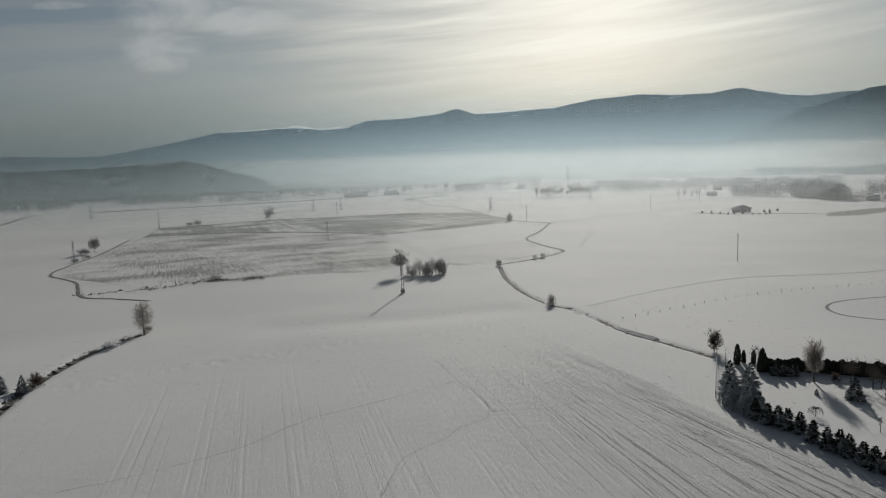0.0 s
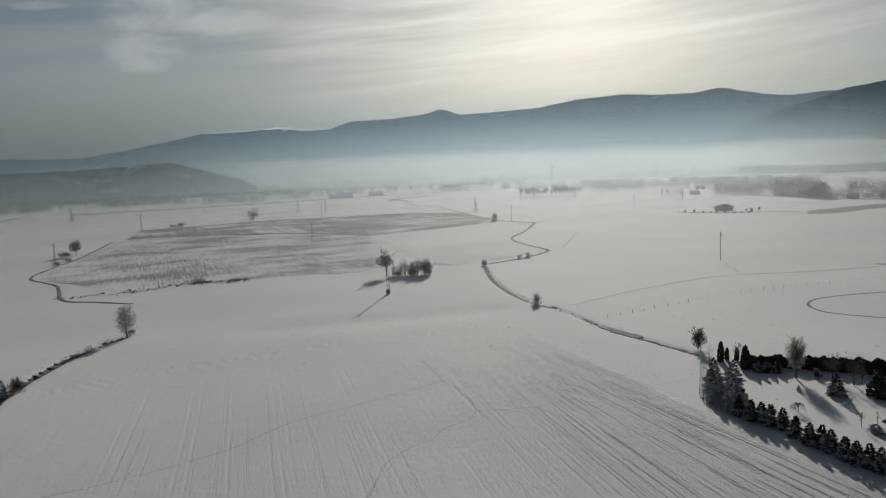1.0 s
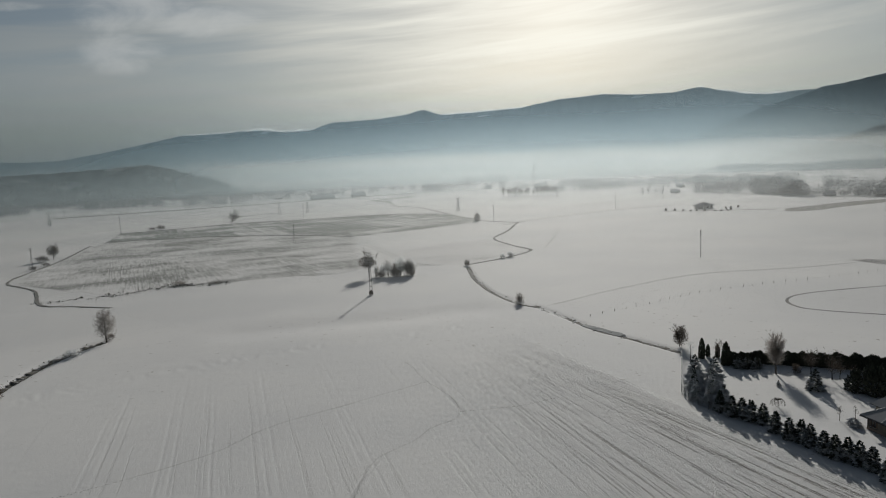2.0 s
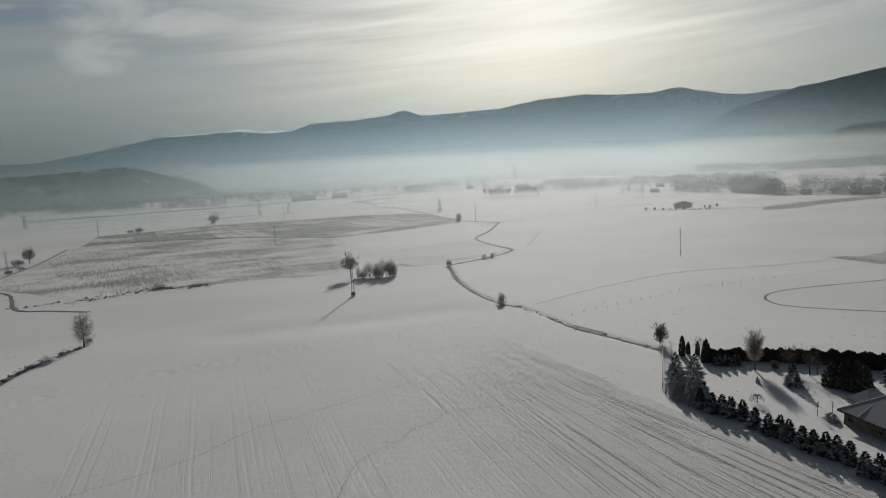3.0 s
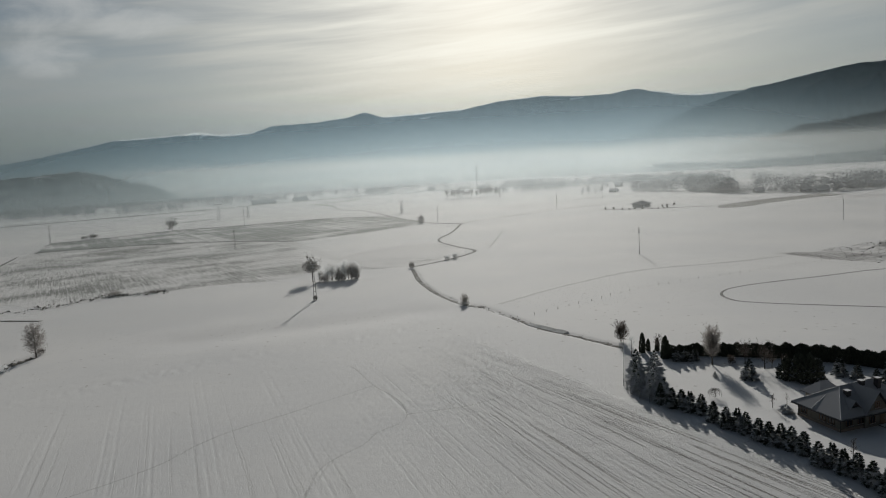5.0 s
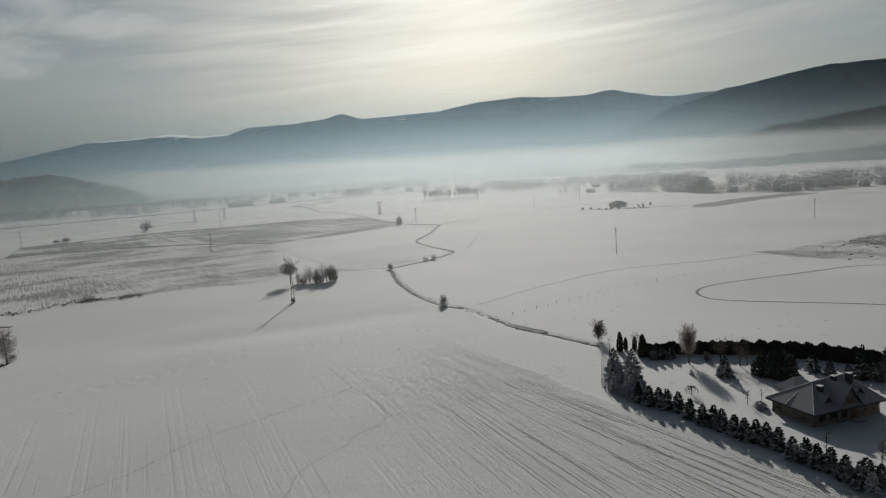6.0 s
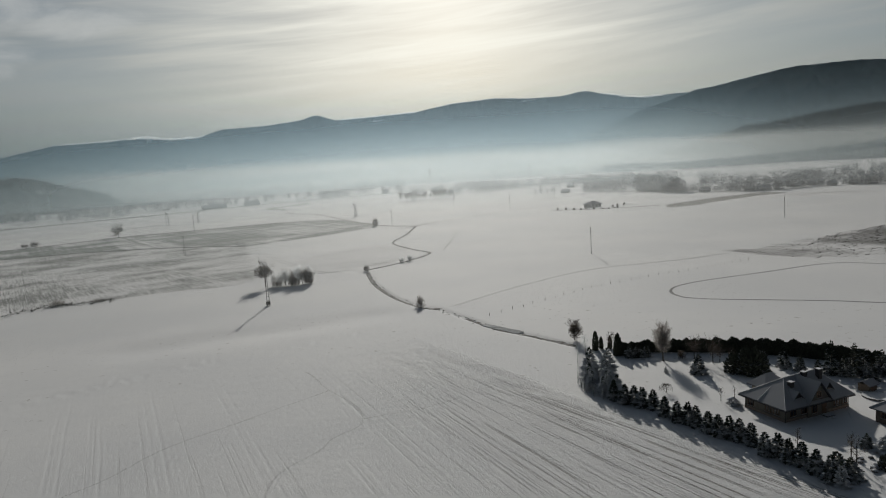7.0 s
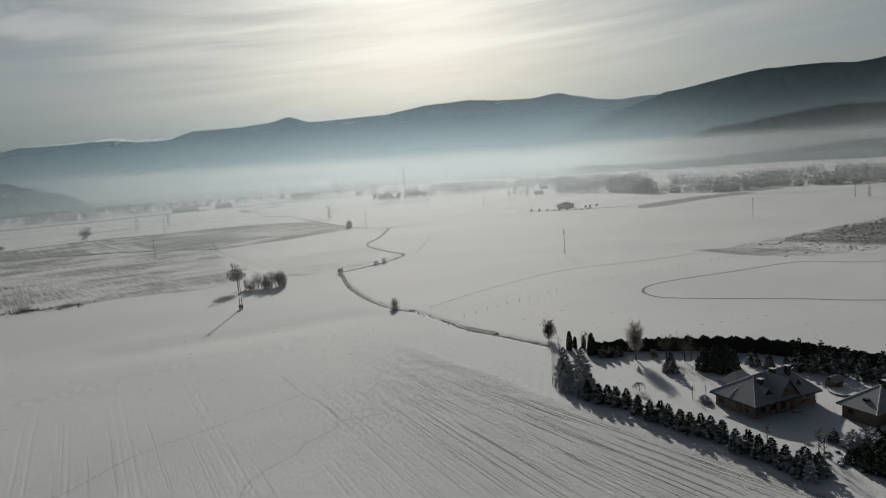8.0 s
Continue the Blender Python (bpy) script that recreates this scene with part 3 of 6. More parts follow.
ridge("wooded_hill", HILL_EAST, 1500, 2050, 2120, -3, HILLSIDE, "dark forest slope behind the village", 0.2, 21, 3.0)
ridge("wooded_hill", [(37.5, -0.7), (39, 0.3), (39.8, 0.85), (41.8, 1.5), (43.8, 1.68), (47, 1.9), (58, 1.3), (70, 0.2)],
      3165, 3215, 3235, -3, MOUNTAIN, "low dark wooded hill rising from mist", 0.2, 15, 2.0)


def snow_patch(az, el, half_az, half_el, seed):
    """A snowfield lying on the slope of the range."""
    g, n = Geo(), 14
    r2 = random.Random(seed)
    top = EYE + math.tan(radians(float(np.interp(az, [p[0] for p in RIDGE], [p[1] for p in RIDGE])))) * RANGE[1]
    for k in range(n):
        w = 2 * math.pi * k / n
        q = r2.uniform(0.55, 1.15)
        a, e = az + half_az * q * math.cos(w), el + half_el * (q * math.sin(w) + 0.5 * math.cos(w))
        r = RANGE[1]
        for _ in range(12):      # where the line of sight meets the slope
            z = EYE + math.tan(radians(e)) * r
            r = RANGE[0] + (RANGE[1] - RANGE[0]) * max(0.0, min(1.0, (z - RANGE[2]) / (top - RANGE[2]))) ** 0.8
        r -= 30
        g.v.append((r * math.sin(radians(a)), r * math.cos(radians(a)), EYE + math.tan(radians(e)) * r))
    g.f.append(tuple(reversed(range(n))))
    tagged(new("snowfield", g.mesh("snowfield", SNOWFIELD)), "bright snowfield high on the mountain slope", "snowfield", kind="structure")


SNOWFIELD = mat_plain("sunlit_snowfield", rgb(0.78), rgb(0.84), 0.02)
for k, (az, el, wide_az, tall) in enumerate(((7.2, 3.85, 0.55, 0.05), (10.0, 4.28, 0.5, 0.05), (19.5, 4.66, 0.6, 0.08), (18.6, 2.31, 0.3, 0.05), (19.8, 2.05, 0.4, 0.09), (-10.4, 3.2, 0.3, 0.1), (2.6, 3.2, 0.5, 0.03))):
    snow_patch(az, el, wide_az, tall, k)


def crest_plume(az0, az1, tall, drop, mat):
    """A thin bright plume along the crest: edge highlight, blown snow, fog in a dip."""
    g = Geo()
    az = np.arange(az0, az1, 0.2)
    el = np.interp(az, [p[0] for p in RIDGE], [p[1] for p in RIDGE])
    r = RANGE[1] - 12
    for k, (a, e) in enumerate(zip(az, el)):
        q = max(0.0, math.sin(math.pi * k / (len(az) - 1))) ** 0.5
        z = EYE + math.tan(radians(e)) * r
        x, y = r * math.sin(radians(a)), r * math.cos(radians(a))
        n1 = 0.5 + 0.5 * float(lattice_noise(np.array(a * 1.6), np.array(0.3), 41))
        g.v += [(x, y, z - drop * (0.3 + 0.7 * q)), (x, y, z + tall * q * (0.25 + n1))]
    g.f = [(2 * i, 2 * i + 2, 2 * i + 3, 2 * i + 1) for i in range(len(az) - 1)]
    ob = tagged(new("crest_plume", g.mesh("crest_plume", mat, True)), "bright blown snow and fog along the mountain crest", "blown snow", kind="structure")
    ob.visible_shadow = False


BLOWN = mat_mist("crest_plume", rgb(0.93), 0.85, 900, 1000, 0.01, 30, 0, False)
DRIFTING = mat_mist("drifting_snow_and_fog", rgb(0.80), 0.55, 900, 1000, 0.004, 30, 0, False)
# thin ribbons added as the crest's bright edge; the thick one is blown snow
crest_plume(-16.6, -11.2, 4, 5, BLOWN)
crest_plume(-11.8, -6.3, 15, 16, BLOWN)
crest_plume(3.6, 10.8, 4, 5, BLOWN)
crest_plume(12.0, 20.0, 3, 5, DRIFTING)
# fog lying in the eastern dip
crest_plume(25.2, 30.0, 16, 34, DRIFTING)


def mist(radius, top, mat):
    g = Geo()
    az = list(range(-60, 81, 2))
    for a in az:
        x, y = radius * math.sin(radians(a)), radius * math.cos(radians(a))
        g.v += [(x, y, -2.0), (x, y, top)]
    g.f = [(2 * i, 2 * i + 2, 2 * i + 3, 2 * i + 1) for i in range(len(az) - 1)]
    ob = tagged(new("mist", g.mesh("mist", mat, True)), "upright sheet of translucent mist and haze over the plain", "mist", kind="structure")
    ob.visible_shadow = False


# haze built as see-through sheets, its blue put into the far ones' colour
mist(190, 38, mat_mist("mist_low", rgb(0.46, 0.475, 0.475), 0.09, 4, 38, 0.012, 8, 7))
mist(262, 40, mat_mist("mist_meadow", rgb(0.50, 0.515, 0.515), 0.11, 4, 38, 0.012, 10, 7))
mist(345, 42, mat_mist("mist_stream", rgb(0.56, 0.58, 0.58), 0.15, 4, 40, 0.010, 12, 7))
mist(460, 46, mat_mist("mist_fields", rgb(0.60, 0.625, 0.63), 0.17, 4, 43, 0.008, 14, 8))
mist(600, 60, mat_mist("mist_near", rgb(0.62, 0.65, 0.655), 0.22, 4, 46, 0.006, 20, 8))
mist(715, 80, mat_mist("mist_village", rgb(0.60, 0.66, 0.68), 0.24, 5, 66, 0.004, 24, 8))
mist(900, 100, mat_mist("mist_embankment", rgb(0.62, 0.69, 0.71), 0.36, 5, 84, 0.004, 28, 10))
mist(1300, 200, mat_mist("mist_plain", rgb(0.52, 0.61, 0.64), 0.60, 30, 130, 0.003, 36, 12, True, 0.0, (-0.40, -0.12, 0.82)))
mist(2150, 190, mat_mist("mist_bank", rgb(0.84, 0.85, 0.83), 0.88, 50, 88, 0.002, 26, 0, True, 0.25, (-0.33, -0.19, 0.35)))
mist(3150, 520, mat_mist("haze_slope", rgb(0.36, 0.49, 0.57), 0.82, 20, 470, 0.0015, 50, 0, True, 0.0, (-0.55, -0.25, 0.7)))
mist(3765, 700, mat_mist("haze_valley", rgb(0.38, 0.49, 0.57), 0.40, 60, 640, 0.0015, 60))


# ---------------------------------------------------------------- plants
def spruce_crown(h, r, rng, layers=13, low=0.06, droop=0.25, full=1.0, taper=0.75):
    """Tiers of drooping boughs, each a thick tapering spray with side sprays."""
    g = Geo()

    def spray(base, way, length, width, thick):
        side = way.cross(Vector((0, 0, 1))).normalized() * width
        tip, mid = base + way * length, base + way * length * 0.5
        k = len(g.v)
        g.v += [tuple(p) for p in (base, mid + side + Vector((0, 0, -thick * 0.4)), mid - side + Vector((0, 0, -thick * 0.4)),
                                   tip, mid + Vector((0, 0, thick)), mid - Vector((0, 0, thick)))]
        g.f += [(k + a, k + b, k + c) for a, b, c in ((0, 4, 1), (1, 4, 3), (3, 4, 2), (2, 4, 0), (0, 1, 5), (1, 3, 5), (3, 2, 5), (2, 0, 5))]

    for i in range(layers):
        q = low + (0.95 - low) * i / (layers - 1)
        reach = r * ((1 - q) ** taper * full + 0.06)
        count = max(4, int(8 * reach / r + 3))
        for b in range(count):
            w = 2 * math.pi * (b + rng.random()) / count
            rr = reach * rng.uniform(0.7, 1.12)
            way = Vector((math.cos(w), math.sin(w), -droop + 0.55 * q + rng.uniform(-0.15, 0.15))).normalized()
            base = Vector((0, 0, h * (q + rng.uniform(-0.02, 0.02)))) + way * rr * 0.15
            spray(base, way, rr * 0.9, rr * 0.22 + 0.07, h * 0.030 + 0.04)
            for sgn in (-1, 1):
                turn = Matrix.Rotation(sgn * rng.uniform(0.4, 0.8), 3, "Z")
                spray(base + way * rr * rng.uniform(0.3, 0.5), turn @ way, rr * 0.5, rr * 0.13 + 0.05, h * 0.015 + 0.025)
    spray(Vector((0, 0, h * 0.9)), Vector((0.02, 0, 1)), h * 0.1, 0.06, 0.02)
    return g


def spruce(name, x, y, h, r, label, category, seed, mat=None, group="", layers=13, full=1.0, droop=0.25, taper=0.75):
    rng = random.Random(seed)
    ob = thing(name, label, category, at(x, y, rng.uniform(0, 360)), group)
    t = Geo()
    t.tube([(0, 0, -0.2), (0, 0, h * 0.5), (0, 0, h * 0.93)], [0.035 * h * 0.6, 0.012 * h, 0.01], 6)
    part("trunk", t, BARK, ob)
    part("crown", spruce_crown(h, r, rng, layers, 0.03, droop, full, taper), mat or NEEDLES, ob)
    return ob


def thuja_crown(h, r, rng, count=230, blunt=3.5):
    """A dense pointed column of upright scale-leaf clumps."""
    g = Geo()
    for _ in range(count):
        q = rng.random() ** 1.15
        w = rng.uniform(0, 2 * math.pi)
        rr = r * (min(1, 0.85 + q)) * (1 - q ** blunt) ** 0.8 * rng.uniform(0.75, 1.08)
        c = Vector((math.cos(w) * rr * 0.8, math.sin(w) * rr * 0.8, h * q * 0.94))
        s, up = r * rng.uniform(0.16, 0.30), h * rng.uniform(0.05, 0.10)
        out = Vector((math.cos(w), math.sin(w), 0)) * s
        side = Vector((-math.sin(w), math.cos(w), 0)) * s
        k = len(g.v)
        g.v += [tuple(p) for p in (c + out * 1.1, c + side, c - out, c - side, c + out * 0.5 + Vector((0, 0, up * 1.3)), c - Vector((0, 0, up * 0.6)))]
        g.f += [(k + a, k + b, k + d) for a, b, d in ((0, 1, 4), (1, 2, 4), (2, 3, 4), (3, 0, 4), (1, 0, 5), (2, 1, 5), (3, 2, 5), (0, 3, 5))]
    return g


def thuja(name, x, y, h, r, label, seed, group="", mat=None, category="thuja", blunt=3.5):
    rng = random.Random(seed)
    ob = thing(name, label, category, at(x, y), group)
    t = Geo()
    t.tube([(0, 0, -0.1), (0, 0, h * 0.8)], [0.07, 0.02], 5)
    part("trunk", t, BARK, ob)
    part("crown", thuja_crown(h, r, rng, 230, blunt), mat or THUJA, ob)
    return ob


def limbs(g, rng, start, way, length, radius, depth, spread, twig, up=0.12, fan=0.04):
    """A bough that forks into finer ones."""
    p, pts, d = Vector(start), [Vector(start)], Vector(way).normalized()
    for _ in range(3):
        d = (d + Vector((rng.uniform(-1, 1), rng.uniform(-1, 1), rng.uniform(-0.6, 1) + up)) * 0.16).normalized()
        p = p + d * length / 3
        pts.append(p)
    end = max(radius * 0.45, twig * 0.7)
    g.tube(pts, [radius, radius * 0.8, radius * 0.62, end], 5 if radius > 0.05 else 3, False)
    if depth == 0:
        for _ in range(2):   # a fan of fine twigs
            a = Vector((rng.gauss(0, 1), rng.gauss(0, 1), rng.gauss(0, 1))).cross(d) * length * fan
            w = (d + Vector((rng.gauss(0, 0.6), rng.gauss(0, 0.6), rng.gauss(0, 0.5)))).normalized() * length * rng.uniform(0.5, 0.9)
            s = pts[rng.choice((1, 2, 3))]
            k = len(g.v)
            g.v += [tuple(s), tuple(s + w * 0.6 + a), tuple(s + w), tuple(s + w * 0.6 - a)]
            g.f.append((k, k + 1, k + 2, k + 3))
        return
    for k in range(rng.choice((3, 3, 4)) if depth > 1 else 4):
        q = rng.uniform(0.35, 1.0)
        j = min(2, int(q * 3))
        s = pts[j].lerp(pts[j + 1], q * 3 - j) if j < 3 else pts[3]
        w = rng.uniform(0, 2 * math.pi)
        a = d.cross(Vector((0.3, 0.2, 1))).normalized()
        b = d.cross(a)
        n = (d + (a * math.cos(w) + b * math.sin(w)) * spread + Vector((0, 0, up))).normalized()
        limbs(g, rng, s, n, length * rng.uniform(0.55, 0.78), max(radius * 0.5, twig), depth - 1, spread, twig, up, fan)


def sprays(g, rng, count, inner, centre, rx, rz, length, width, low=-1.0):
    """Fine twigs: slivers that point outwards and end on a rounded, uneven outline."""
    bumps = [(Vector((rng.gauss(0, 1), rng.gauss(0, 1), rng.gauss(0, 1))).normalized(), rng.uniform(-0.22, 0.16)) for _ in range(14)]
    for _ in range(count):
        d = Vector((rng.gauss(0, 1), rng.gauss(0, 1), rng.gauss(0, 1))).normalized()
        if d.z < low:
            d.z = -d.z
        k = 1 + sum(b * max(0.0, d.dot(v)) ** 4 for v, b in bumps)
        q = k * rng.uniform(inner, 1.0)
        tip = Vector(centre) + Vector((d.x * rx, d.y * rx, d.z * rz)) * q
        way = (Vector((d.x, d.y, d.z * 0.7 + 0.45)) + Vector((rng.gauss(0, 0.35), rng.gauss(0, 0.35), rng.gauss(0, 0.3)))).normalized()
        n = length * rng.uniform(0.5, 1.1)
        side = Vector((rng.gauss(0, 1), rng.gauss(0, 1), rng.gauss(0, 1))).cross(way).normalized() * width * rng.uniform(0.6, 1.4)
        a = tip - way * n
        i = len(g.v)
        g.v += [tuple(a), tuple(a + way * n * 0.55 + side), tuple(tip), tuple(a + way * n * 0.55 - side)]
        g.f.append((i, i + 1, i + 2, i + 3))


def bare_tree(name, x, y, h, spread, label, seed, bark=None, twigs=None, depth=4, twig=0.018, stem=0.3, up=0.12, group="", category="tree", boughs=9, fine=900, fat=1.0):
    """A tapered trunk, forking boughs and a haze of fine twigs round them."""
    rng = random.Random(seed)
    ob = thing(name, label, category, at(x, y), group)
    t, c = Geo(), Geo()
    lean = rng.uniform(-0.02, 0.02)
    t.tube([(0, 0, -0.3), (lean * h, 0, h * 0.3), (lean * h * 1.5, lean * h, h * 0.65), (0, 0, h * 0.9)],
           [h * 0.024, h * 0.017, h * 0.010, 0.02], 7)
    rx = h * (0.20 + 0.26 * spread)
    mid, rz = h * (stem + 1) / 2, h * (1 - stem) / 2
    for k in range(boughs):
        q = stem + (0.80 - stem) * k / (boughs - 1)
        w = k * 2.4 + rng.uniform(-0.4, 0.4)
        reach = rx * (1 - 0.8 * abs(q * h - mid) / rz) * 0.75 + h * 0.04
        limbs(c, rng, (lean * h * q, 0, h * q), (math.cos(w) * (0.3 + spread), math.sin(w) * (0.3 + spread), 0.75), reach * rng.uniform(0.7, 1.0), h * 0.009, min(depth, 4) - 2, 0.65, twig, up, 0.03)
    sprays(c, rng, fine, 0.35, (lean * h, 0, mid), rx, rz, h * 0.16, h * 0.0042 * fat)
    part("trunk", t, bark or BARK, ob)
    part("crown", c, twigs or TWIGS, ob)
    return ob


def shrub(name, x, y, h, r, label, seed, mat=None, stems=14, depth=2, twig=0.02, group="", category="shrub"):
    rng = random.Random(seed)
    ob = thing(name, label, category, at(x, y), group)
    g, c = Geo(), Geo()
    for k in range(max(6, stems // 2)):
        w = rng.uniform(0, 2 * math.pi)
        q = rng.random() ** 0.5
        way = Vector((math.cos(w) * q * r / h, math.sin(w) * q * r / h, 1))
        s = Vector((math.cos(w) * q * r * 0.4, math.sin(w) * q * r * 0.4, -0.15))
        g.tube([s, s + way * h * 0.35, s + way * h * 0.7], [twig * 1.8, twig * 1.4, twig * 0.7], 4)
    sprays(c, rng, 260 + stems * 18, 0.3, (0, 0, h * 0.30), r, h * 0.70, h * 0.30, h * 0.012 + twig * 0.35, -0.35)
    part("stems", g, BARK, ob)
    part("crown", c, mat or FROST, ob)
    return ob


def tufts(name, spots, mat, label, category, size, seed, kind="stuff"):
    """Many small ragged clumps of grass as one object."""
    rng = random.Random(seed)
    g = Geo()
    ground = land(np.array([q[0] for q in spots]), np.array([q[1] for q in spots])).tolist()
    for (x, y, s), z in zip(spots, ground):
        for _ in range(4):
            w = rng.uniform(0, 2 * math.pi)
            r = s * size * rng.uniform(0.5, 1.1)
            o = Vector((x + rng.uniform(-1, 1) * r, y + rng.uniform(-1, 1) * r, z - 0.1))
            lean = Vector((math.cos(w), math.sin(w), 0)) * r * rng.uniform(0.2, 0.7)
            side = Vector((-math.sin(w), math.cos(w), 0)) * r * rng.uniform(0.3, 0.7)
            k = len(g.v)
            g.v += [tuple(p) for p in (o - side, o + side, o + lean * 0.8, o - lean * 0.5, o + lean + Vector((0, 0, r * rng.uniform(0.5, 1.2))))]
            g.f += [(k, k + 2, k + 4), (k + 2, k + 1, k + 4), (k + 1, k + 3, k + 4), (k + 3, k, k + 4)]
    return tagged(new(name, g.mesh(name, mat)), label, category, kind=kind)


def along(line, step, wide, rng, lo=0.5, hi=1.0, gaps=0.0):
    out = []
    for (ax, ay), (bx, by) in zip(line, line[1:]):
        n = max(1, int(math.hypot(bx - ax, by - ay) / step))
        for i in range(n):
            q = (i + rng.random()) / n
            if rng.random() < gaps:
                continue
            out.append((ax + (bx - ax) * q + rng.gauss(0, wide), ay + (by - ay) * q + rng.gauss(0, wide), rng.uniform(lo, hi)))
    return out


def flowing(line, step):
    """Points along a smooth curve through the corners of a line."""
    pts = []
    for k in range(len(line) - 1):
        p0, p1, p2, p3 = (Vector(line[min(max(k + i, 0), len(line) - 1)]) for i in (-1, 0, 1, 2))
        n = max(2, int((p2 - p1).length / step))
        for i in range(n):
            t = i / n
            q = 0.5 * (2 * p1 + (p2 - p0) * t + (2 * p0 - 5 * p1 + 4 * p2 - p3) * t * t + (3 * p1 - p0 - 3 * p2 + p3) * t ** 3)
            pts.append((q.x, q.y))
    pts.append(tuple(line[-1]))
    return pts


def strip(name, line, wide, mat, label, category, lift=0.06, seed=0, ragged=0.35, step=2.0):
    """A ragged band laid along a line on the ground."""
    rng = random.Random(seed)
    pts = flowing(line, step)
    g = Geo()
    for i, (x, y) in enumerate(pts):
        (ax, ay), (bx, by) = pts[max(i - 1, 0)], pts[min(i + 1, len(pts) - 1)]
        length = math.hypot(bx - ax, by - ay)
        nx, ny = -(by - ay) / length, (bx - ax) / length
        z = float(land(x, y)) + lift
        for sgn in (-1, 1):
            w = wide * 0.5 * rng.uniform(1 - ragged, 1 + ragged)
            px, py = x + sgn * nx * w, y + sgn * ny * w
            g.v += [(px + sgn * nx * 0.1, py + sgn * ny * 0.1, float(land(px, py)) - 0.15), (px, py, max(z, float(land(px, py)) + lift))]
    for i in range(len(pts) - 1):
        k = 4 * i
        g.f += [(k, k + 4, k + 5, k + 1), (k + 1, k + 5, k + 7, k + 3), (k + 3, k + 7, k + 6, k + 2)]
    return tagged(new(name, g.mesh(name, mat)), label, category, kind="structure")


# ---------------------------------------------------------------- ditches, tracks, loose grass
rng = random.Random(5)
# trodden snow, darkened to carry the shade inside footprints
RUT = mat_plain("shaded_trodden_snow", rgb(0.17, 0.165, 0.16), rgb(0.34, 0.335, 0.33), 0.15)
PRESSED = mat_plain("pressed_snow", rgb(0.52, 0.52, 0.51), rgb(0.66, 0.66, 0.65), 0.15)
strip("ditch", DITCH_WEST, 1.5, BANK, "overgrown ditch with dry grass between snowy banks", "ditch", 0.1, 1, 0.7, 0.8)
strip("ditch", DITCH_FIELD, 1.0, BANK, "narrow ditch winding round a field in the snow", "ditch", 0.14, 2, 0.6, 1.5)
strip("stream", STREAM[:5], 1.2, BANK, "narrow stream bed with dry reeds in the snow", "stream", 0.1, 3, 0.7, 0.9)
strip("stream", STREAM[5:], 0.9, BANK, "dark narrow stream bed along a snowy field", "stream", 0.1, 4, 0.6, 0.9)
strip("stream", STREAM_BEND, 1.0, BANK, "stream bending between snowy fields", "stream", 0.15, 5, 0.8, 0.9)
strip("stream", STREAM_FAR, 1.5, BANK, "far stretch of stream on the snowy plain", "stream", 0.15, 6, 0.5)
# dark patch at the stream: shade over icy snow put into the colour
strip("frozen_pool", [(45.4, 169), (47.4, 164), (49.2, 160.5), (51.2, 156.5)], 2.3, mat_plain("shaded_ice", rgb(0.13, 0.15, 0.16), rgb(0.22, 0.24, 0.25), 0.6), "dark icy patch beside the stream with shade in its colour", "pool", 0.12, 7, 0.25, 1.6)
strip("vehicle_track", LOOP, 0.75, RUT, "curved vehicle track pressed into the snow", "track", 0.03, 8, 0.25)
strip("vehicle_track", LONG_TRACK, 1.3, PRESSED, "faint vehicle track across a snowfield", "track", 0.03, 9, 0.4)
strip("field_margin", [(-199, 478), (-137, 481), (-80, 465), (-30, 433)], 1.6, BANK, "thin line of dry grass between two fields", "field margin", 0.2, 10, 0.7)
strip("field_margin", [(-216, 546), (-175, 571), (-139, 598), (-87, 607), (-12, 621), (41, 594)], 2.0, BANK, "thin line of dry grass on the field edge", "field margin", 0.2, 11, 0.7)
strip("field_margin", [(-148, 614), (-157, 690), (-130, 726)], 2.0, BANK, "short curved line of grass near a lone tree", "field margin", 0.16, 13, 0.6)
strip("field_strip", [(272, 470), (280, 468), (300, 478), (338, 497), (401, 517)], 24, mat_field("reed_strip", rgb(0.17, 0.165, 0.135), 0.28, 40, 0.2),
      "long strip of dry brown grass on the snowy plain", "grass strip", 0.15, 14, 0.15, 8)
strip("lane", [(198, 515), (222, 497), (250, 489), (272, 480)], 2.5, BANK, "garden edge line round a lone house", "lane", 0.12, 15, 0.5)
strip("lane", [(-400, 643), (-453, 791), (-428, 856), (-330, 900)], 4.0, BANK, "dark field lane on the plain", "lane", 0.12, 16, 0.4)
strip("embankment", [(-400, 820), (-188, 944), (-103, 1018), (127, 1138), (260, 1210)], 5.0, BANK, "long low road embankment with dark verge", "embankment", 0.5, 17, 0.4, 8)
strip("stream", [(-13, 857), (-30, 905), (5, 950), (20, 990)], 9.0, BANK, "reedy stream mouth on the snowy plain", "stream", 0.15, 18, 0.4, 5)
GRASS_LINE = mat_plain("snowed_grass", rgb(0.34, 0.335, 0.32), rgb(0.52, 0.52, 0.51), 0.2)
for line in ([(68, 459), (100, 496), (137, 521), (174, 548), (232, 568)], [(147, 615), (200, 645), (258, 673), (380, 720)], [(320, 640), (420, 690)], [(70, 330), (84, 372), (96, 410)]):
    strip("field_margin", line, 0.6, GRASS_LINE, "faint line of grass across the snow", "field margin", 0.1, 19, 0.7)
for k, line in enumerate(([(-38, 480), (-29.7, 432), (-9.4, 353), (6, 300), (16.6, 286)], [(-40, 468), (-32.2, 430), (-12, 352), (3.4, 299), (13, 287)])):
    strip("vehicle_track", line, 0.6, PRESSED, "straight wheel track across the snow between fields", "track", 0.04, 24 + k, 0.5)


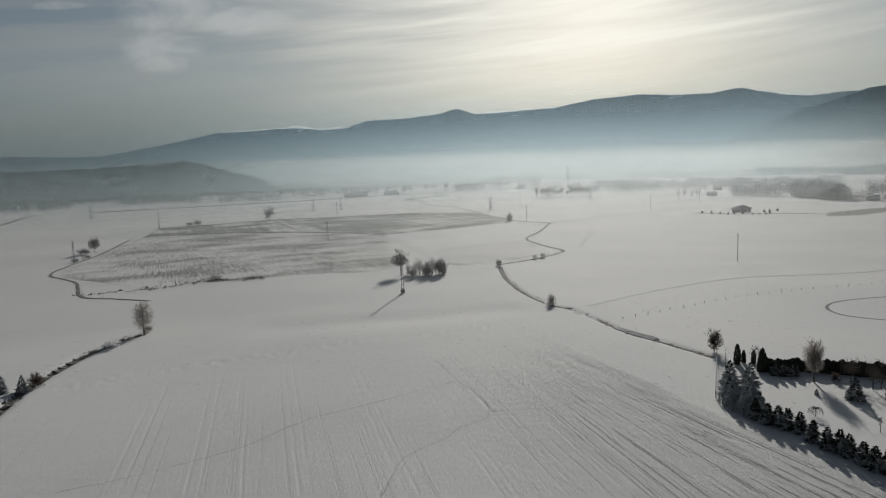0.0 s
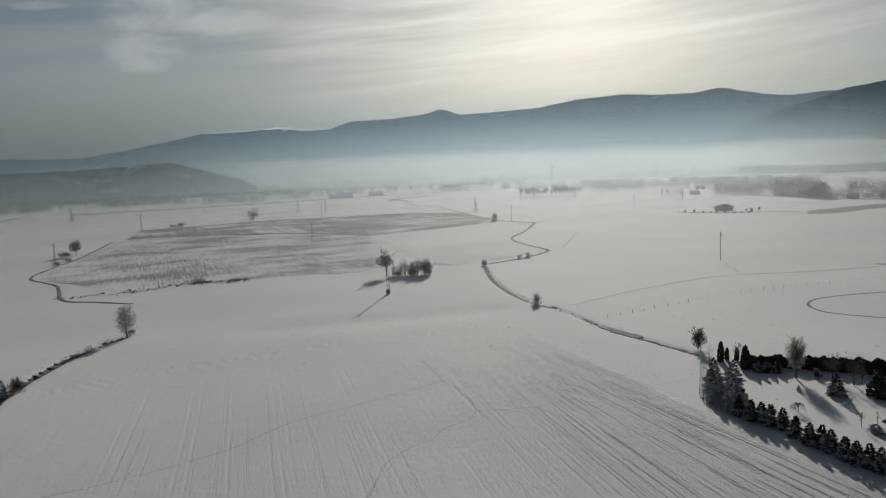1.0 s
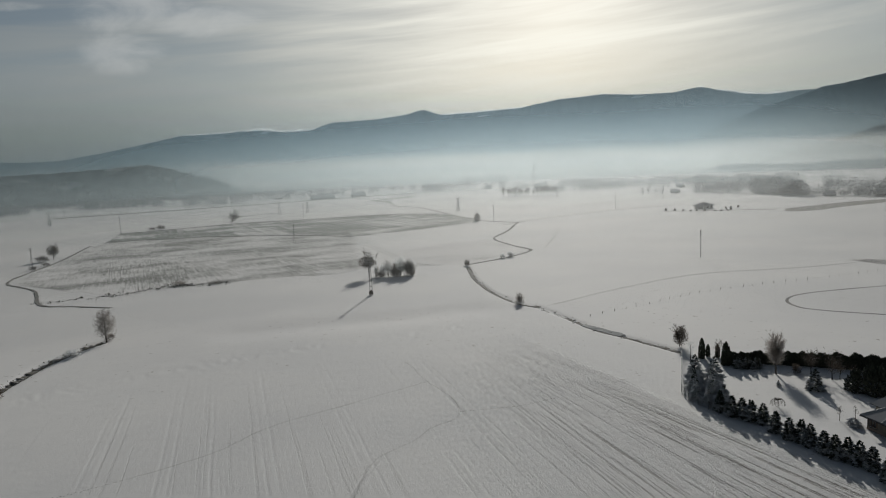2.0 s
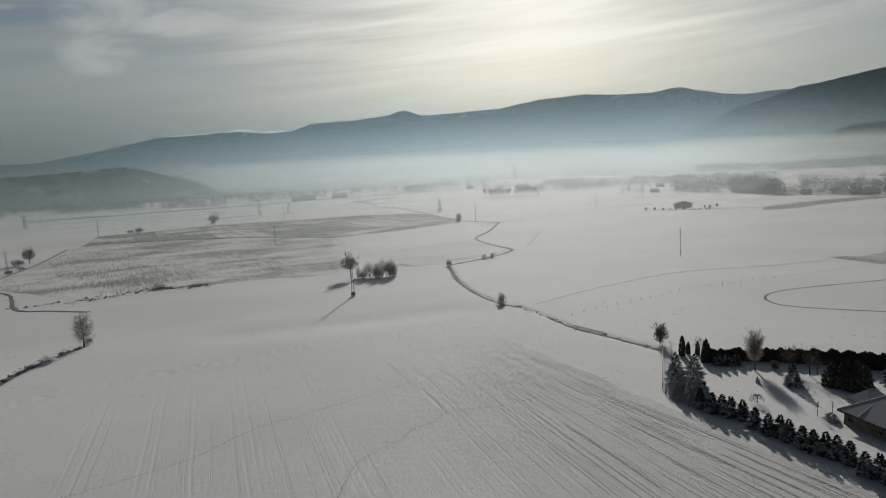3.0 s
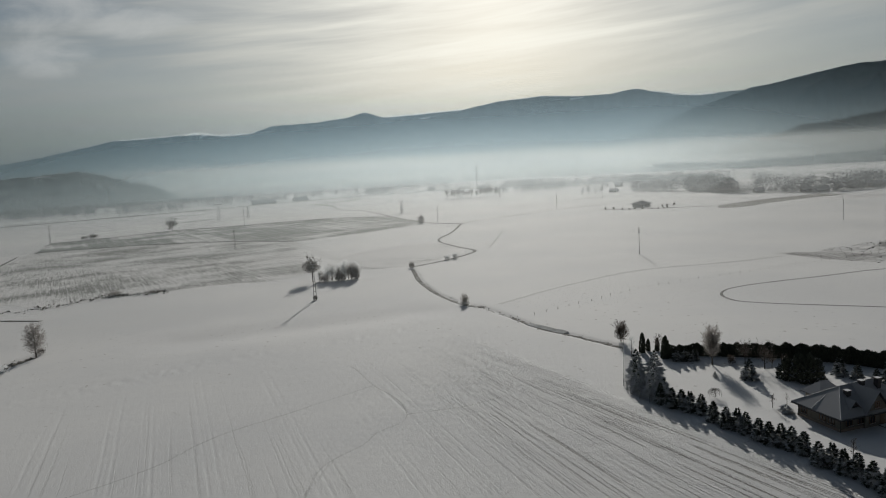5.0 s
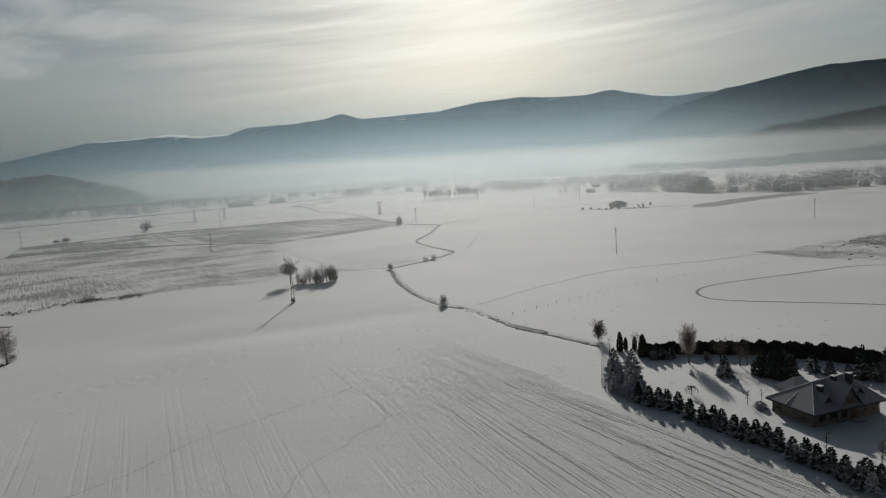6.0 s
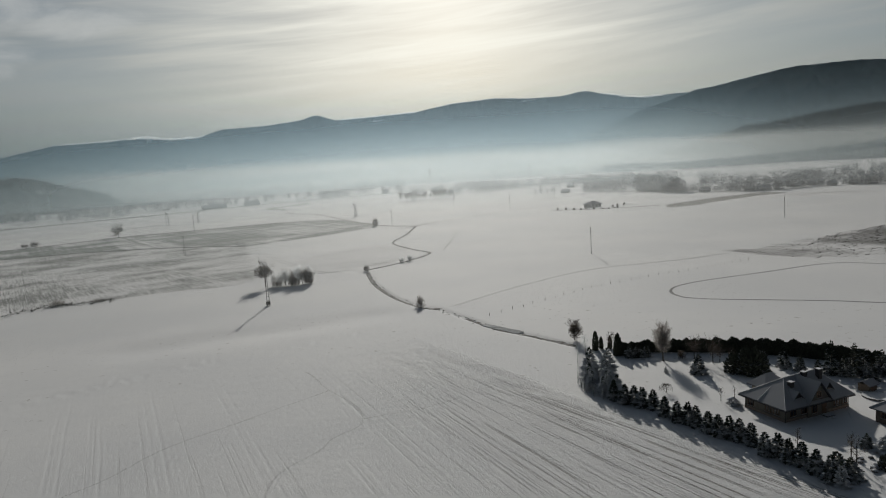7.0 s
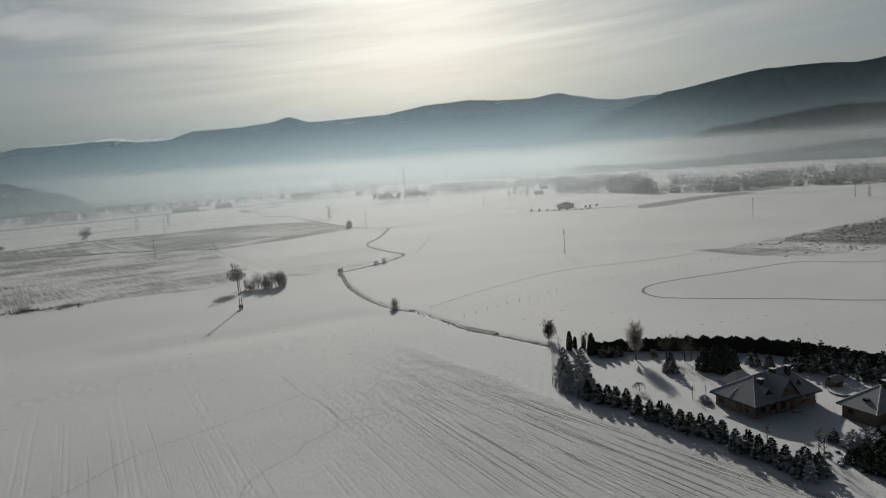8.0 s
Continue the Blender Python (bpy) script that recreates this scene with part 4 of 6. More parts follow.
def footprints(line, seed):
    """Single flat steps along a line; the pits' shade is in their colour."""
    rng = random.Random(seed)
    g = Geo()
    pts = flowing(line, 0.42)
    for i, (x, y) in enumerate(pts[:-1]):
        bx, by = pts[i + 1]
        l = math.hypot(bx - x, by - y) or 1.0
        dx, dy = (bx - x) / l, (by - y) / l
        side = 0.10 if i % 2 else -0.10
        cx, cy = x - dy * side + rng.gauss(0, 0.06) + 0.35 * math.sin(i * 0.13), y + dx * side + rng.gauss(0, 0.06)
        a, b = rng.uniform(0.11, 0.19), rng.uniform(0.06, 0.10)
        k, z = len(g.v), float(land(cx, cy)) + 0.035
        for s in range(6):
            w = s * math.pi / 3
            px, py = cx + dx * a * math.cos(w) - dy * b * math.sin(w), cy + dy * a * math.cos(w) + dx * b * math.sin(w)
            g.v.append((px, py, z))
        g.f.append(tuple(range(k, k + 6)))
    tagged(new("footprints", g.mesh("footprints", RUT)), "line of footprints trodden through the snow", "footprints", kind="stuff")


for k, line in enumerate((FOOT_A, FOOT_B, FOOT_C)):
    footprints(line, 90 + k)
tufts("ditch_grass", along(DITCH_WEST, 0.18, 0.9, rng) + along(STREAM, 0.3, 0.7, rng, gaps=0.3) + along(DITCH_FIELD, 0.6, 0.6, rng, gaps=0.4)
      + along(STREAM_BEND, 0.8, 0.7, rng, gaps=0.4), GRASS, "dry snow-dusted grass along the ditches", "grass", 0.42, 1)
tufts("pasture_grass", [(x, y, rng.uniform(0.35, 0.95)) for x, y in ((172 + 210 * rng.random() ** 0.5, 205 + 85 * rng.random()) for _ in range(9000))
                        if y > 200 + (x - 172) * 0.12 and y < 243 + (x - 172) * 0.3], GRASS, "dark grass tufts in a snowy pasture", "grass", 0.72, 2)
tufts("field_tufts", along([(-110, 252), (-96, 264), (-86, 270), (-72, 269), (-66, 272)], 0.4, 2.2, rng) + along([(-86, 270)] * 2 + [(-84, 271)], 0.05, 1.2, rng)
      + along([(-130, 246), (-100, 256)], 1.2, 2.0, rng), GRASS, "dry weeds on the field edge", "grass", 0.8, 3)
tufts("snowfield_tufts", [(39.5 + rng.gauss(0, 0.55), 100.5 + rng.gauss(0, 0.35), rng.uniform(0.3, 0.8)) for _ in range(26)]
      + [(25.3 + rng.gauss(0, 0.25), 105.4 + rng.gauss(0, 0.2), rng.uniform(0.3, 0.6)) for _ in range(8)]
      + [(rng.uniform(60, 170), rng.uniform(150, 260), rng.uniform(0.3, 0.7)) for _ in range(90)]
      + [(x, 178 + (x - 49) * 0.39 + rng.gauss(0, 3), rng.uniform(0.3, 0.7)) for x in [rng.uniform(50, 160) for _ in range(80)]],
      GRASS, "scattered grass clumps poking out of the snow", "grass", 0.32, 4)

# ---------------------------------------------------------------- poles and pylons
def utility_pole(x, y, h, rz, label, double=True):
    ob = thing("utility_pole", label, "utility pole", at(x, y, rz), "utility poles")
    if double:
        for s in (-1, 1):
            g = Geo()
            g.tube([(s * 0.46, 0, -0.3), (s * 0.10, 0, h)], [0.12, 0.08], 6)
            part("leg", g, CONCRETE, ob)
        for k in range(6):
            z = h * (0.1 + 0.14 * k)
            w = 0.46 - 0.36 * z / h
            g = Geo()
            g.box(-w, -0.06, z - 0.06, w, 0.06, z + 0.06)
            part("rung", g, CONCRETE, ob)
    else:
        g = Geo()
        g.tube([(0, 0, -0.3), (0, 0, h)], [0.16, 0.10], 8)
        part("shaft", g, CONCRETE, ob)
    for z, w in ((h - 0.15, 0.95), (h - 1.1, 0.75)) if double else ((h - 0.1, 0.6), (h - 0.8, 0.5), (h - 1.5, 0.5), (h - 2.2, 0.45)):
        g = Geo()
        g.box(-w, -0.07, z - 0.06, w, 0.07, z + 0.06)
        arm = part("crossarm", g, STEEL, ob)
        for s in (-1, 1):
            g = Geo()
            g.tube([(s * w * 0.9, 0, z + 0.06), (s * w * 0.9, 0, z + 0.2), (s * w * 0.9, 0, z + 0.38)], [0.06, 0.09, 0.04], 6)
            part("insulator", g, CERAMIC, arm)
    return ob


def pylon(x, y, h, rz, label, ears=True):
    ob = thing("lattice_pylon", label, "pylon", at(x, y, rz), "lattice pylons")
    b, t = h * 0.10, h * 0.035
    zt = h * (0.72 if ears else 0.85)
    for sx in (-1, 1):
        for sy in (-1, 1):
            g = Geo()
            g.tube([(sx * b, sy * b, -0.3), (sx * t, sy * t, zt)], [0.13, 0.1], 4)
            part("leg", g, STEEL, ob)
    g = Geo()
    n = 6
    for k in range(n):
        z0, z1 = zt * k / n, zt * (k + 1) / n
        w0, w1 = b + (t - b) * k / n, b + (t - b) * (k + 1) / n
        for s in (-1, 1):
            g.tube([(-w0, s * w0, z0), (w1, s * w1, z1)], [0.07, 0.07], 3)
            g.tube([(w0, s * w0, z0), (-w1, s * w1, z1)], [0.07, 0.07], 3)
            g.tube([(s * w0, -w0, z0), (s * w1, w1, z1)], [0.07, 0.07], 3)
            g.tube([(s * w0, w0, z0), (s * w1, -w1, z1)], [0.07, 0.07], 3)
    part("bracing", g, STEEL, ob)
    for s in (-1, 1):
        g = Geo()
        if ears:
            g.tube([(s * t, 0, zt), (s * h * 0.11, 0, h * 0.87), (s * h * 0.09, 0, h)], [0.14, 0.14, 0.1], 4)
        else:
            g.tube([(s * t, 0, zt), (0, 0, h)], [0.12, 0.1], 4)
        part("head_strut", g, STEEL, ob)
    g = Geo()
    w = h * (0.2 if ears else 0.13)
    g.box(-w, -0.15, h * 0.86, w, 0.15, h * 0.89)
    beam = part("crossarm", g, STEEL, ob)
    for s in (-0.95, 0, 0.95):
        g = Geo()
        g.tube([(s * w, 0, h * 0.86), (s * w, 0, h * 0.80)], [0.12, 0.12], 5)
        part("insulator", g, CERAMIC, beam)
    return ob


utility_pole(-10.7, 227.9, 12.0, 10, "twin-leg concrete utility pole standing in open snow")
utility_pole(-62.6, 409, 11.2, 15, "twin-leg concrete utility pole on a stubble field")
utility_pole(121.8, 271.6, 11.2, 40, "slim concrete utility pole with stacked crossarms", False)
utility_pole(-179.1, 343.5, 10.7, 20, "twin-leg concrete utility pole beside a ditch")
utility_pole(-212.9, 538.7, 13.4, 0, "twin-leg concrete utility pole at a field corner")
utility_pole(68.2, 496.5, 11.5, 40, "slim concrete utility pole near a round bush", False)
utility_pole(-81.3, 590.5, 14.0, 20, "slim concrete utility pole on the field edge", False)
utility_pole(178.4, 560, 11.5, 30, "slim concrete utility pole on the snowy plain", False)
utility_pole(30, 765, 15.0, 30, "slim concrete utility pole on the snowy plain", False)
utility_pole(267, 336, 11.3, 30, "slim concrete utility pole on the snowy plain", False)
utility_pole(-239, 789, 11.5, 10, "slim concrete utility pole before the far wood", False)
utility_pole(-339, 721, 13.0, 10, "slim concrete utility pole on the snowy plain", False)
utility_pole(400, 398, 11.2, 30, "twin-leg concrete utility pole near the village")
utility_pole(250, 640, 11.0, 30, "slim concrete utility pole on the snowy plain", False)
pylon(-119.8, 698, 18.2, 10, "grey lattice pylon with a forked head")
pylon(-93.5, 711, 11.8, 10, "short grey lattice pylon", False)
pylon(-344, 700, 14.0, 15, "grey lattice pylon with a forked head")
pylon(53.5, 628, 12.8, 20, "grey lattice pylon with a forked head")
pylon(407, 393, 7.5, 20, "short grey lattice pylon near the village", False)
pylon(141, 822, 14.0, 20, "grey lattice pylon before a row of trees", False)
pylon(183, 790, 13.0, 20, "grey lattice pylon before a row of trees", False)


def mast(x, y, h, label):
    ob = thing("radio_mast", label, "mast", at(x, y), "masts")
    g = Geo()
    for k in range(3):
        w = 2.1 * k
        g.tube([(1.1 * math.cos(w), 1.1 * math.sin(w), -0.5), (0.5 * math.cos(w), 0.5 * math.sin(w), h)], [0.13, 0.09], 4)
    part("lattice", g, STEEL, ob)
    g = Geo()
    g.box(-0.45, -0.3, h - 3, 0.45, 0.3, h - 0.5)
    part("antenna", g, STEEL, ob)


mast(173.6, 876, 37, "tall thin steel mast in the haze")
mast(329.4, 937, 35, "tall thin steel mast in the haze")

# fence across the pasture beyond the stream
FENCE = [(49.3, 178), (65.5, 186.7), (89.9, 201.3), (114, 209), (139.4, 214.5), (168, 221.7), (205, 231)]
fence = thing("fence", "line of thin weathered wooden posts across the snow", "fence", Matrix())
for (ax, ay), (bx, by) in zip(FENCE, FENCE[1:]):
    n = round(math.hypot(bx - ax, by - ay) / 4.4)
    for i in range(n):
        x, y = ax + (bx - ax) * i / n + rng.uniform(-0.3, 0.3), ay + (by - ay) * i / n + rng.uniform(-0.3, 0.3)
        g, z, h = Geo(), float(land(x, y)), rng.uniform(0.5, 0.9)
        g.tube([(x, y, z - 0.3), (x + rng.uniform(-0.1, 0.1), y, z + h)], [0.06, 0.05], 6)
        part("post", g, WOOD, fence)

# ---------------------------------------------------------------- trees of the open fields
bare_tree("birch_tree", -78.3, 182.2, 9.2, 0.55, "bare brown birch beside the ditch", 11, BARK, FINE_TWIGS, 4, 0.03, 0.10, 0.02, boughs=16, fine=1500, fat=1.1)
shrub("shrub", -78.0, 184.5, 1.8, 1.3, "low frosted shrub at a tree foot", 12, TWIGS)
shrub("shrub", -80.2, 167.4, 2.3, 2.6, "rounded frosted shrub on the ditch bank", 13, FROST, 22)
shrub("shrub", -81.8, 137.7, 3.4, 2.0, "dark leafless shrub on the ditch bank", 14, TWIGS, 26, 3)
spruce("spruce", -83.6, 135.7, 3.7, 1.5, "small dark spruce beside a ditch", "spruce", 15)
spruce("spruce", -86.4, 134.0, 2.4, 1.3, "small dark spruce beside a ditch", "spruce", 18)
spruce("spruce", -88.6, 136.3, 3.6, 1.7, "dark spruce beside a ditch", "spruce", 16)
bare_tree("tree", -188.6, 384.4, 8.4, 0.9, "dark leafless tree with a broad crown by the ditch", 17, BARK, TWIGS, 4, 0.05, 0.22, fine=1400, fat=2.2)
shrub("shrub", -191, 377, 4.2, 4.6, "dark shrubs at the ditch bend", 19, TWIGS, 20, 2, 0.05)
shrub("shrub", -180, 358, 2.2, 2.8, "dark shrubs along the ditch", 20, TWIGS, 16, 2, 0.05)
shrub("shrub", -179, 344, 2.5, 2.4, "dark shrubs round a pole foot", 21, TWIGS, 14, 2, 0.05)
bare_tree("tree", -139.3, 590.9, 10.6, 1.35, "lone leafless tree with a wide crown", 22, BARK, TWIGS, 4, 0.09, 0.28, 0.05, fine=800, fat=2.2)
shrub("shrub", -194.5, 573, 4.2, 4.5, "dark shrub on the field edge", 23, TWIGS, 22, 2, 0.06)
shrub("shrub", -200.5, 570, 3.0, 3.2, "dark shrub on the field edge", 24, TWIGS, 16, 2, 0.06)
bare_tree("tree", -13.0, 267, 9.0, 1.0, "leafless tree with a dense round crown", 25, BARK, TWIGS, 4, 0.04, 0.36, boughs=12, fine=1500, fat=1.7)
for k in range(17):
    x = -10.4 + 0.85 * k + 0.3 * math.sin(k * 4.1)
    bare_tree("tree", x, 266.6 + 1.8 * math.sin(k * 2.7), (5.2 + 0.16 * k) * (1 + 0.17 * math.sin(k * 5.3)), 0.30 + 0.1 * (k % 3), "slender frosted tree in a small grove", 30 + k, BARK, FINE_TWIGS if k % 4 == 1 else FROST,
              3, 0.018, 0.02, 0.2, "trees of the grove", boughs=5, fine=760, fat=1.2)
shrub("shrub", 3.1, 265.5, 6.6, 2.7, "tall rounded frosted shrub in the grove", 40, FINE_TWIGS, 44, 3, 0.035)
shrub("shrub", -2.6, 264.5, 4.0, 3.0, "frosted undergrowth of the grove", 41, FINE_TWIGS, 40, 3, 0.035)
shrub("shrub", -8.5, 265, 2.6, 3.0, "frosted undergrowth of the grove", 42, FINE_TWIGS, 30, 2, 0.035)
shrub("shrub", -10.7, 227.6, 1.9, 1.0, "frosted weeds round a pole foot", 43, TWIGS, 24, 2)
shrub("shrub", 34.4, 200, 4.2, 1.9, "frosted conical bush on the stream bank", 44, FINE_TWIGS, 10, 4, 0.02)
shrub("shrub", 34.0, 199, 1.4, 2.4, "low frosted growth on the stream bank", 45, FROST, 26, 2, 0.025)
shrub("shrub", 57, 507, 6.6, 3.0, "rounded frosted bush on the far plain", 46, FINE_TWIGS, 40, 3, 0.05)
shrub("shrub", 44.5, 300, 2.6, 1.8, "frosted bush at the stream bend", 47, FROST, 20, 2, 0.04)
shrub("shrub", 48.5, 303, 3.0, 2.0, "frosted bush at the stream bend", 48, FROST, 20, 2, 0.04)
shrub("shrub", 27, 284, 2.6, 1.6, "leafless bush where the streams meet", 49, TWIGS, 16, 2, 0.04)
shrub("shrub", -86.5, 270.7, 2.3, 3.4, "low frosted shrub on the field edge", 50, FINE_TWIGS, 34, 2, 0.035)
shrub("shrub", -72.6, 269.5, 1.5, 3.4, "low dark shrub on the field edge", 51, TWIGS, 26, 2, 0.035)
bare_tree("tree", 60.1, 144.6, 4.7, 0.85, "small tree with a dense upright crown", 52, BARK, TWIGS, 4, 0.03, 0.04, 0.4, boughs=14, fine=2400, fat=1.3)

# row of trees on the far plain
for k in range(14):
    q = k / 13
    x, y = 127 + 60 * q + rng.uniform(-1.5, 1.5), 831 + 4 * q + rng.uniform(-3, 3)
    bare_tree("tree", x, y, rng.uniform(7.5, 14), 0.45, "slender leafless tree in a far row", 60 + k % 4, BARK, TWIGS, 3, 0.11, 0.25, 0.1, "far row of trees", boughs=7, fine=420, fat=2.0)


# ---------------------------------------------------------------- far woods and village
def wood(name, spots, label, seed, mat=FAR_WOOD, bits=110, coarse=1.0, lift=None, wide=1.0):
    """Far leafless woods: every crown is a loose cloud of small slanting sprays over a stem."""
    rng = random.Random(seed)
    g = Geo()
    for x, y, h in spots:
        r = h * rng.uniform(0.22, 0.55) * wide
        z = lift(x, y) if lift else 0.0
        g.tube([(x, y, z - 1), (x, y, z + h * 0.8)], [h * 0.01 + 0.05, 0.05], 3, False)
        for _ in range(bits):
            d = Vector((rng.gauss(0, 1), rng.gauss(0, 1), rng.gauss(0, 1))).normalized() * rng.random() ** 0.4
            c = Vector((x, y, z + h * 0.48)) + Vector((d.x * r, d.y * r, d.z * h * 0.5))
            s = h * rng.uniform(0.035, 0.085) * coarse
            a = Vector((rng.uniform(-1, 1), rng.uniform(-1, 1), rng.uniform(-0.2, 1))) * s
            b = Vector((rng.uniform(-1, 1), rng.uniform(-1, 1), rng.uniform(-0.5, 0.5))) * s
            k = len(g.v)
            g.v += [tuple(c - a), tuple(c + b), tuple(c + a), tuple(c - b * 0.5 + a * 0.3)]
            g.f += [(k, k + 1, k + 2), (k, k + 2, k + 3)]
    return tagged(new(name, g.mesh(name, mat)), label, "trees", kind="stuff")


def band(line, count, depth, lo, hi, rng):
    """Places scattered in a band that reaches back from a line."""
    out = []
    seg = [math.hypot(b[0] - a[0], b[1] - a[1]) for a, b in zip(line, line[1:])]
    for _ in range(count):
        q = rng.uniform(0, sum(seg))
        i = 0
        while q > seg[i] and i < len(seg) - 1:
            q -= seg[i]
            i += 1
        a, b = line[i], line[i + 1]
        x, y = a[0] + (b[0] - a[0]) * q / seg[i], a[1] + (b[1] - a[1]) * q / seg[i]
        k = 1 + depth * rng.random() ** 1.5
        out.append((x * k, y * k, rng.uniform(lo, hi)))
    return out


def thin_out(spots, size, seed, keep):
    """Leave clearings among scattered places."""
    return [q for q in spots if float(lattice_noise(np.array(q[0] / size), np.array(q[1] / size), seed)) > keep]


def slope(profile, foot):
    """The height of a wooded slope that rises from foot to its crest."""
    def height(x, y):
        q = min(1.0, max(0.0, (math.hypot(x, y) - foot) / (2050 - foot)))
        el = np.interp(math.degrees(math.atan2(x, y)), [p[0] for p in profile], [p[1] for p in profile])
        return -3 + (EYE + math.tan(radians(float(el))) * 2050 + 3) * q ** 1.25
    return height


def polar(az0, az1, r0, r1, count, lo, hi, rng):
    out = []
    for _ in range(count):
        a, r = radians(rng.uniform(az0, az1)), rng.uniform(r0, r1)
        out.append((r * math.sin(a), r * math.cos(a), rng.uniform(lo, hi)))
    return out


VILLAGE_EDGE = [(268, 748), (300, 735), (322, 735), (360, 680), (366, 610), (395, 560), (420, 540), (470, 545), (510, 517), (560, 470), (640, 380)]
wood("village_trees", thin_out(band(VILLAGE_EDGE[2:], 1900, 0.42, 4.5, 13, rng), 34, 5, -0.2) + band(VILLAGE_EDGE[3:5], 90, 0.08, 9, 18, rng),
     "frosted leafless trees of a village in the haze", 1, bits=60, coarse=1.35, wide=1.4)
wood("village_trees", band([(190, 930), (250, 880), (300, 900), (380, 880)], 90, 0.25, 6, 13, rng), "hazy trees round scattered far houses", 2)
wood("village_trees", [(268, 745, 9), (276, 748, 10), (283, 745, 8), (290, 748, 9), (247, 868, 11), (236, 915, 9)] + band([(200, 900), (330, 950)], 25, 0.1, 5, 9, rng),
     "clumps of frosted trees on the plain", 3)
wood("far_wood", thin_out(band([(-640, 850), (-500, 930), (-455, 995), (-387, 1030), (-335, 1000)], 2200, 1.1, 6, 12, rng), 70, 3, -0.3), "dark leafless woods and gardens in the haze", 4, bits=34, coarse=1.8)
wood("far_wood", band([(-345, 990), (-268, 985), (-215, 990)], 50, 0.06, 7, 14, rng), "frosted thicket on the far plain", 5)
wood("far_wood", band([(-230, 1060), (-100, 1090), (60, 1180), (200, 1260)], 170, 0.5, 7, 14, rng), "faint trees behind the road embankment", 6)
wood("far_wood", band([(-1000, 1250), (-700, 1500), (-300, 1650), (100, 1700), (500, 1600), (900, 1300), (1150, 950)], 1500, 0.6, 7, 13, rng), "faint belt of woods deep in the haze", 7, bits=26, coarse=2.0)
wood("far_wood", thin_out(band([(-820, 1010), (-640, 1130), (-480, 1220), (-330, 1260), (-180, 1300)], 1500, 0.3, 7, 12, rng), 90, 8, -0.2), "dark belt of woods below a low hill", 9, bits=26, coarse=2.0)
wood("far_wood", thin_out(band([(700, 1480), (960, 1330), (1180, 1130), (1330, 900)], 1500, 0.35, 10, 17, rng), 130, 12, -0.25), "dark forest strip behind the village", 10, bits=26, coarse=2.0)
wood("far_wood", thin_out(polar(-34, -13.5, 1340, 2030, 3600, 6, 11, rng), 110, 14, -0.25), "dark woods on a low hill in the haze", 11, bits=22, coarse=2.3, lift=slope(HILL, 1330))
wood("far_wood", thin_out(polar(31, 50, 1510, 2030, 1900, 7, 12, rng), 150, 15, -0.2), "dark forest on a slope behind the village", 12, bits=22, coarse=2.3, lift=slope(HILL_EAST, 1500))
wood("village_trees", band(VILLAGE_EDGE[3:], 330, 0.03, 3.5, 7.5, rng), "frosted shrubs and trees on the village edge", 13, bits=60, coarse=1.3, wide=1.5)
wood("far_wood", thin_out(band([(40, 1130), (180, 1090), (300, 1030), (420, 960), (540, 880)], 620, 0.22, 4, 12, rng), 60, 23, 0.0), "hazy belts of trees before the mist", 14, bits=60, coarse=1.5, wide=1.5)
wood("far_wood", thin_out(band([(-330, 1080), (-180, 1130), (0, 1150)], 240, 0.2, 4, 10, rng), 60, 27, 0.0), "hazy thickets behind the road embankment", 15, bits=60, coarse=1.5, wide=1.5)
wood("far_wood", [(5, 1000, 7), (9, 1003, 8), (13, 1000, 6), (107, 1030, 5), (112, 1032, 4), (222, 835, 4), (230, 850, 5)], "small far bushes on the plain", 8)


def far_house(x, y, w, d, h, rz, wall, label, chimney=True):
    ob = thing("house", label, "house", at(x, y, rz), "village houses")
    g = Geo()
    g.box(-w / 2, -d / 2, -0.3, w / 2, d / 2, h)
    for s in (-1, 1):
        g.poly([(s * w / 2, -d / 2, h), (s * w / 2, d / 2, h), (s * w / 2, 0, h + d * 0.42)])
    part("wall", g, wall, ob)
    g = Geo()
    e, t = 0.5, 0.3
    for s in (-1, 1):
        a, b = (-w / 2 - e, s * (d / 2 + e), h - e * 0.84), (w / 2 + e, s * (d / 2 + e), h - e * 0.84)
        c, f = (w / 2 + e, 0, h + d * 0.42), (-w / 2 - e, 0, h + d * 0.42)
        up = lambda p: (p[0], p[1], p[2] + t)
        g.poly([up(a), up(b), up(c), up(f)])
        g.poly([f, c, b, a])
        g.poly([a, b, up(b), up(a)])
        g.poly([b, c, up(c), up(b)])
        g.poly([f, a, up(a), up(f)])
    roof = part("roof", g, SNOW, ob)
    if chimney:
        g = Geo()
        g.box(w * 0.15, 0.3, h + d * 0.2, w * 0.15 + 0.7, 1.0, h + d * 0.42 + 1.1)
        part("chimney", g, BRICK, roof)
    for k in range(max(2, int(w / 3))):
        g = Geo()
        x0 = -w / 2 + (k + 0.5) * w / max(2, int(w / 3))
        g.box(x0 - 0.6, -d / 2 - 0.05, 1.0, x0 + 0.6, -d / 2 + 0.1, 2.3)
        part("window", g, GLASS, ob)
    return ob


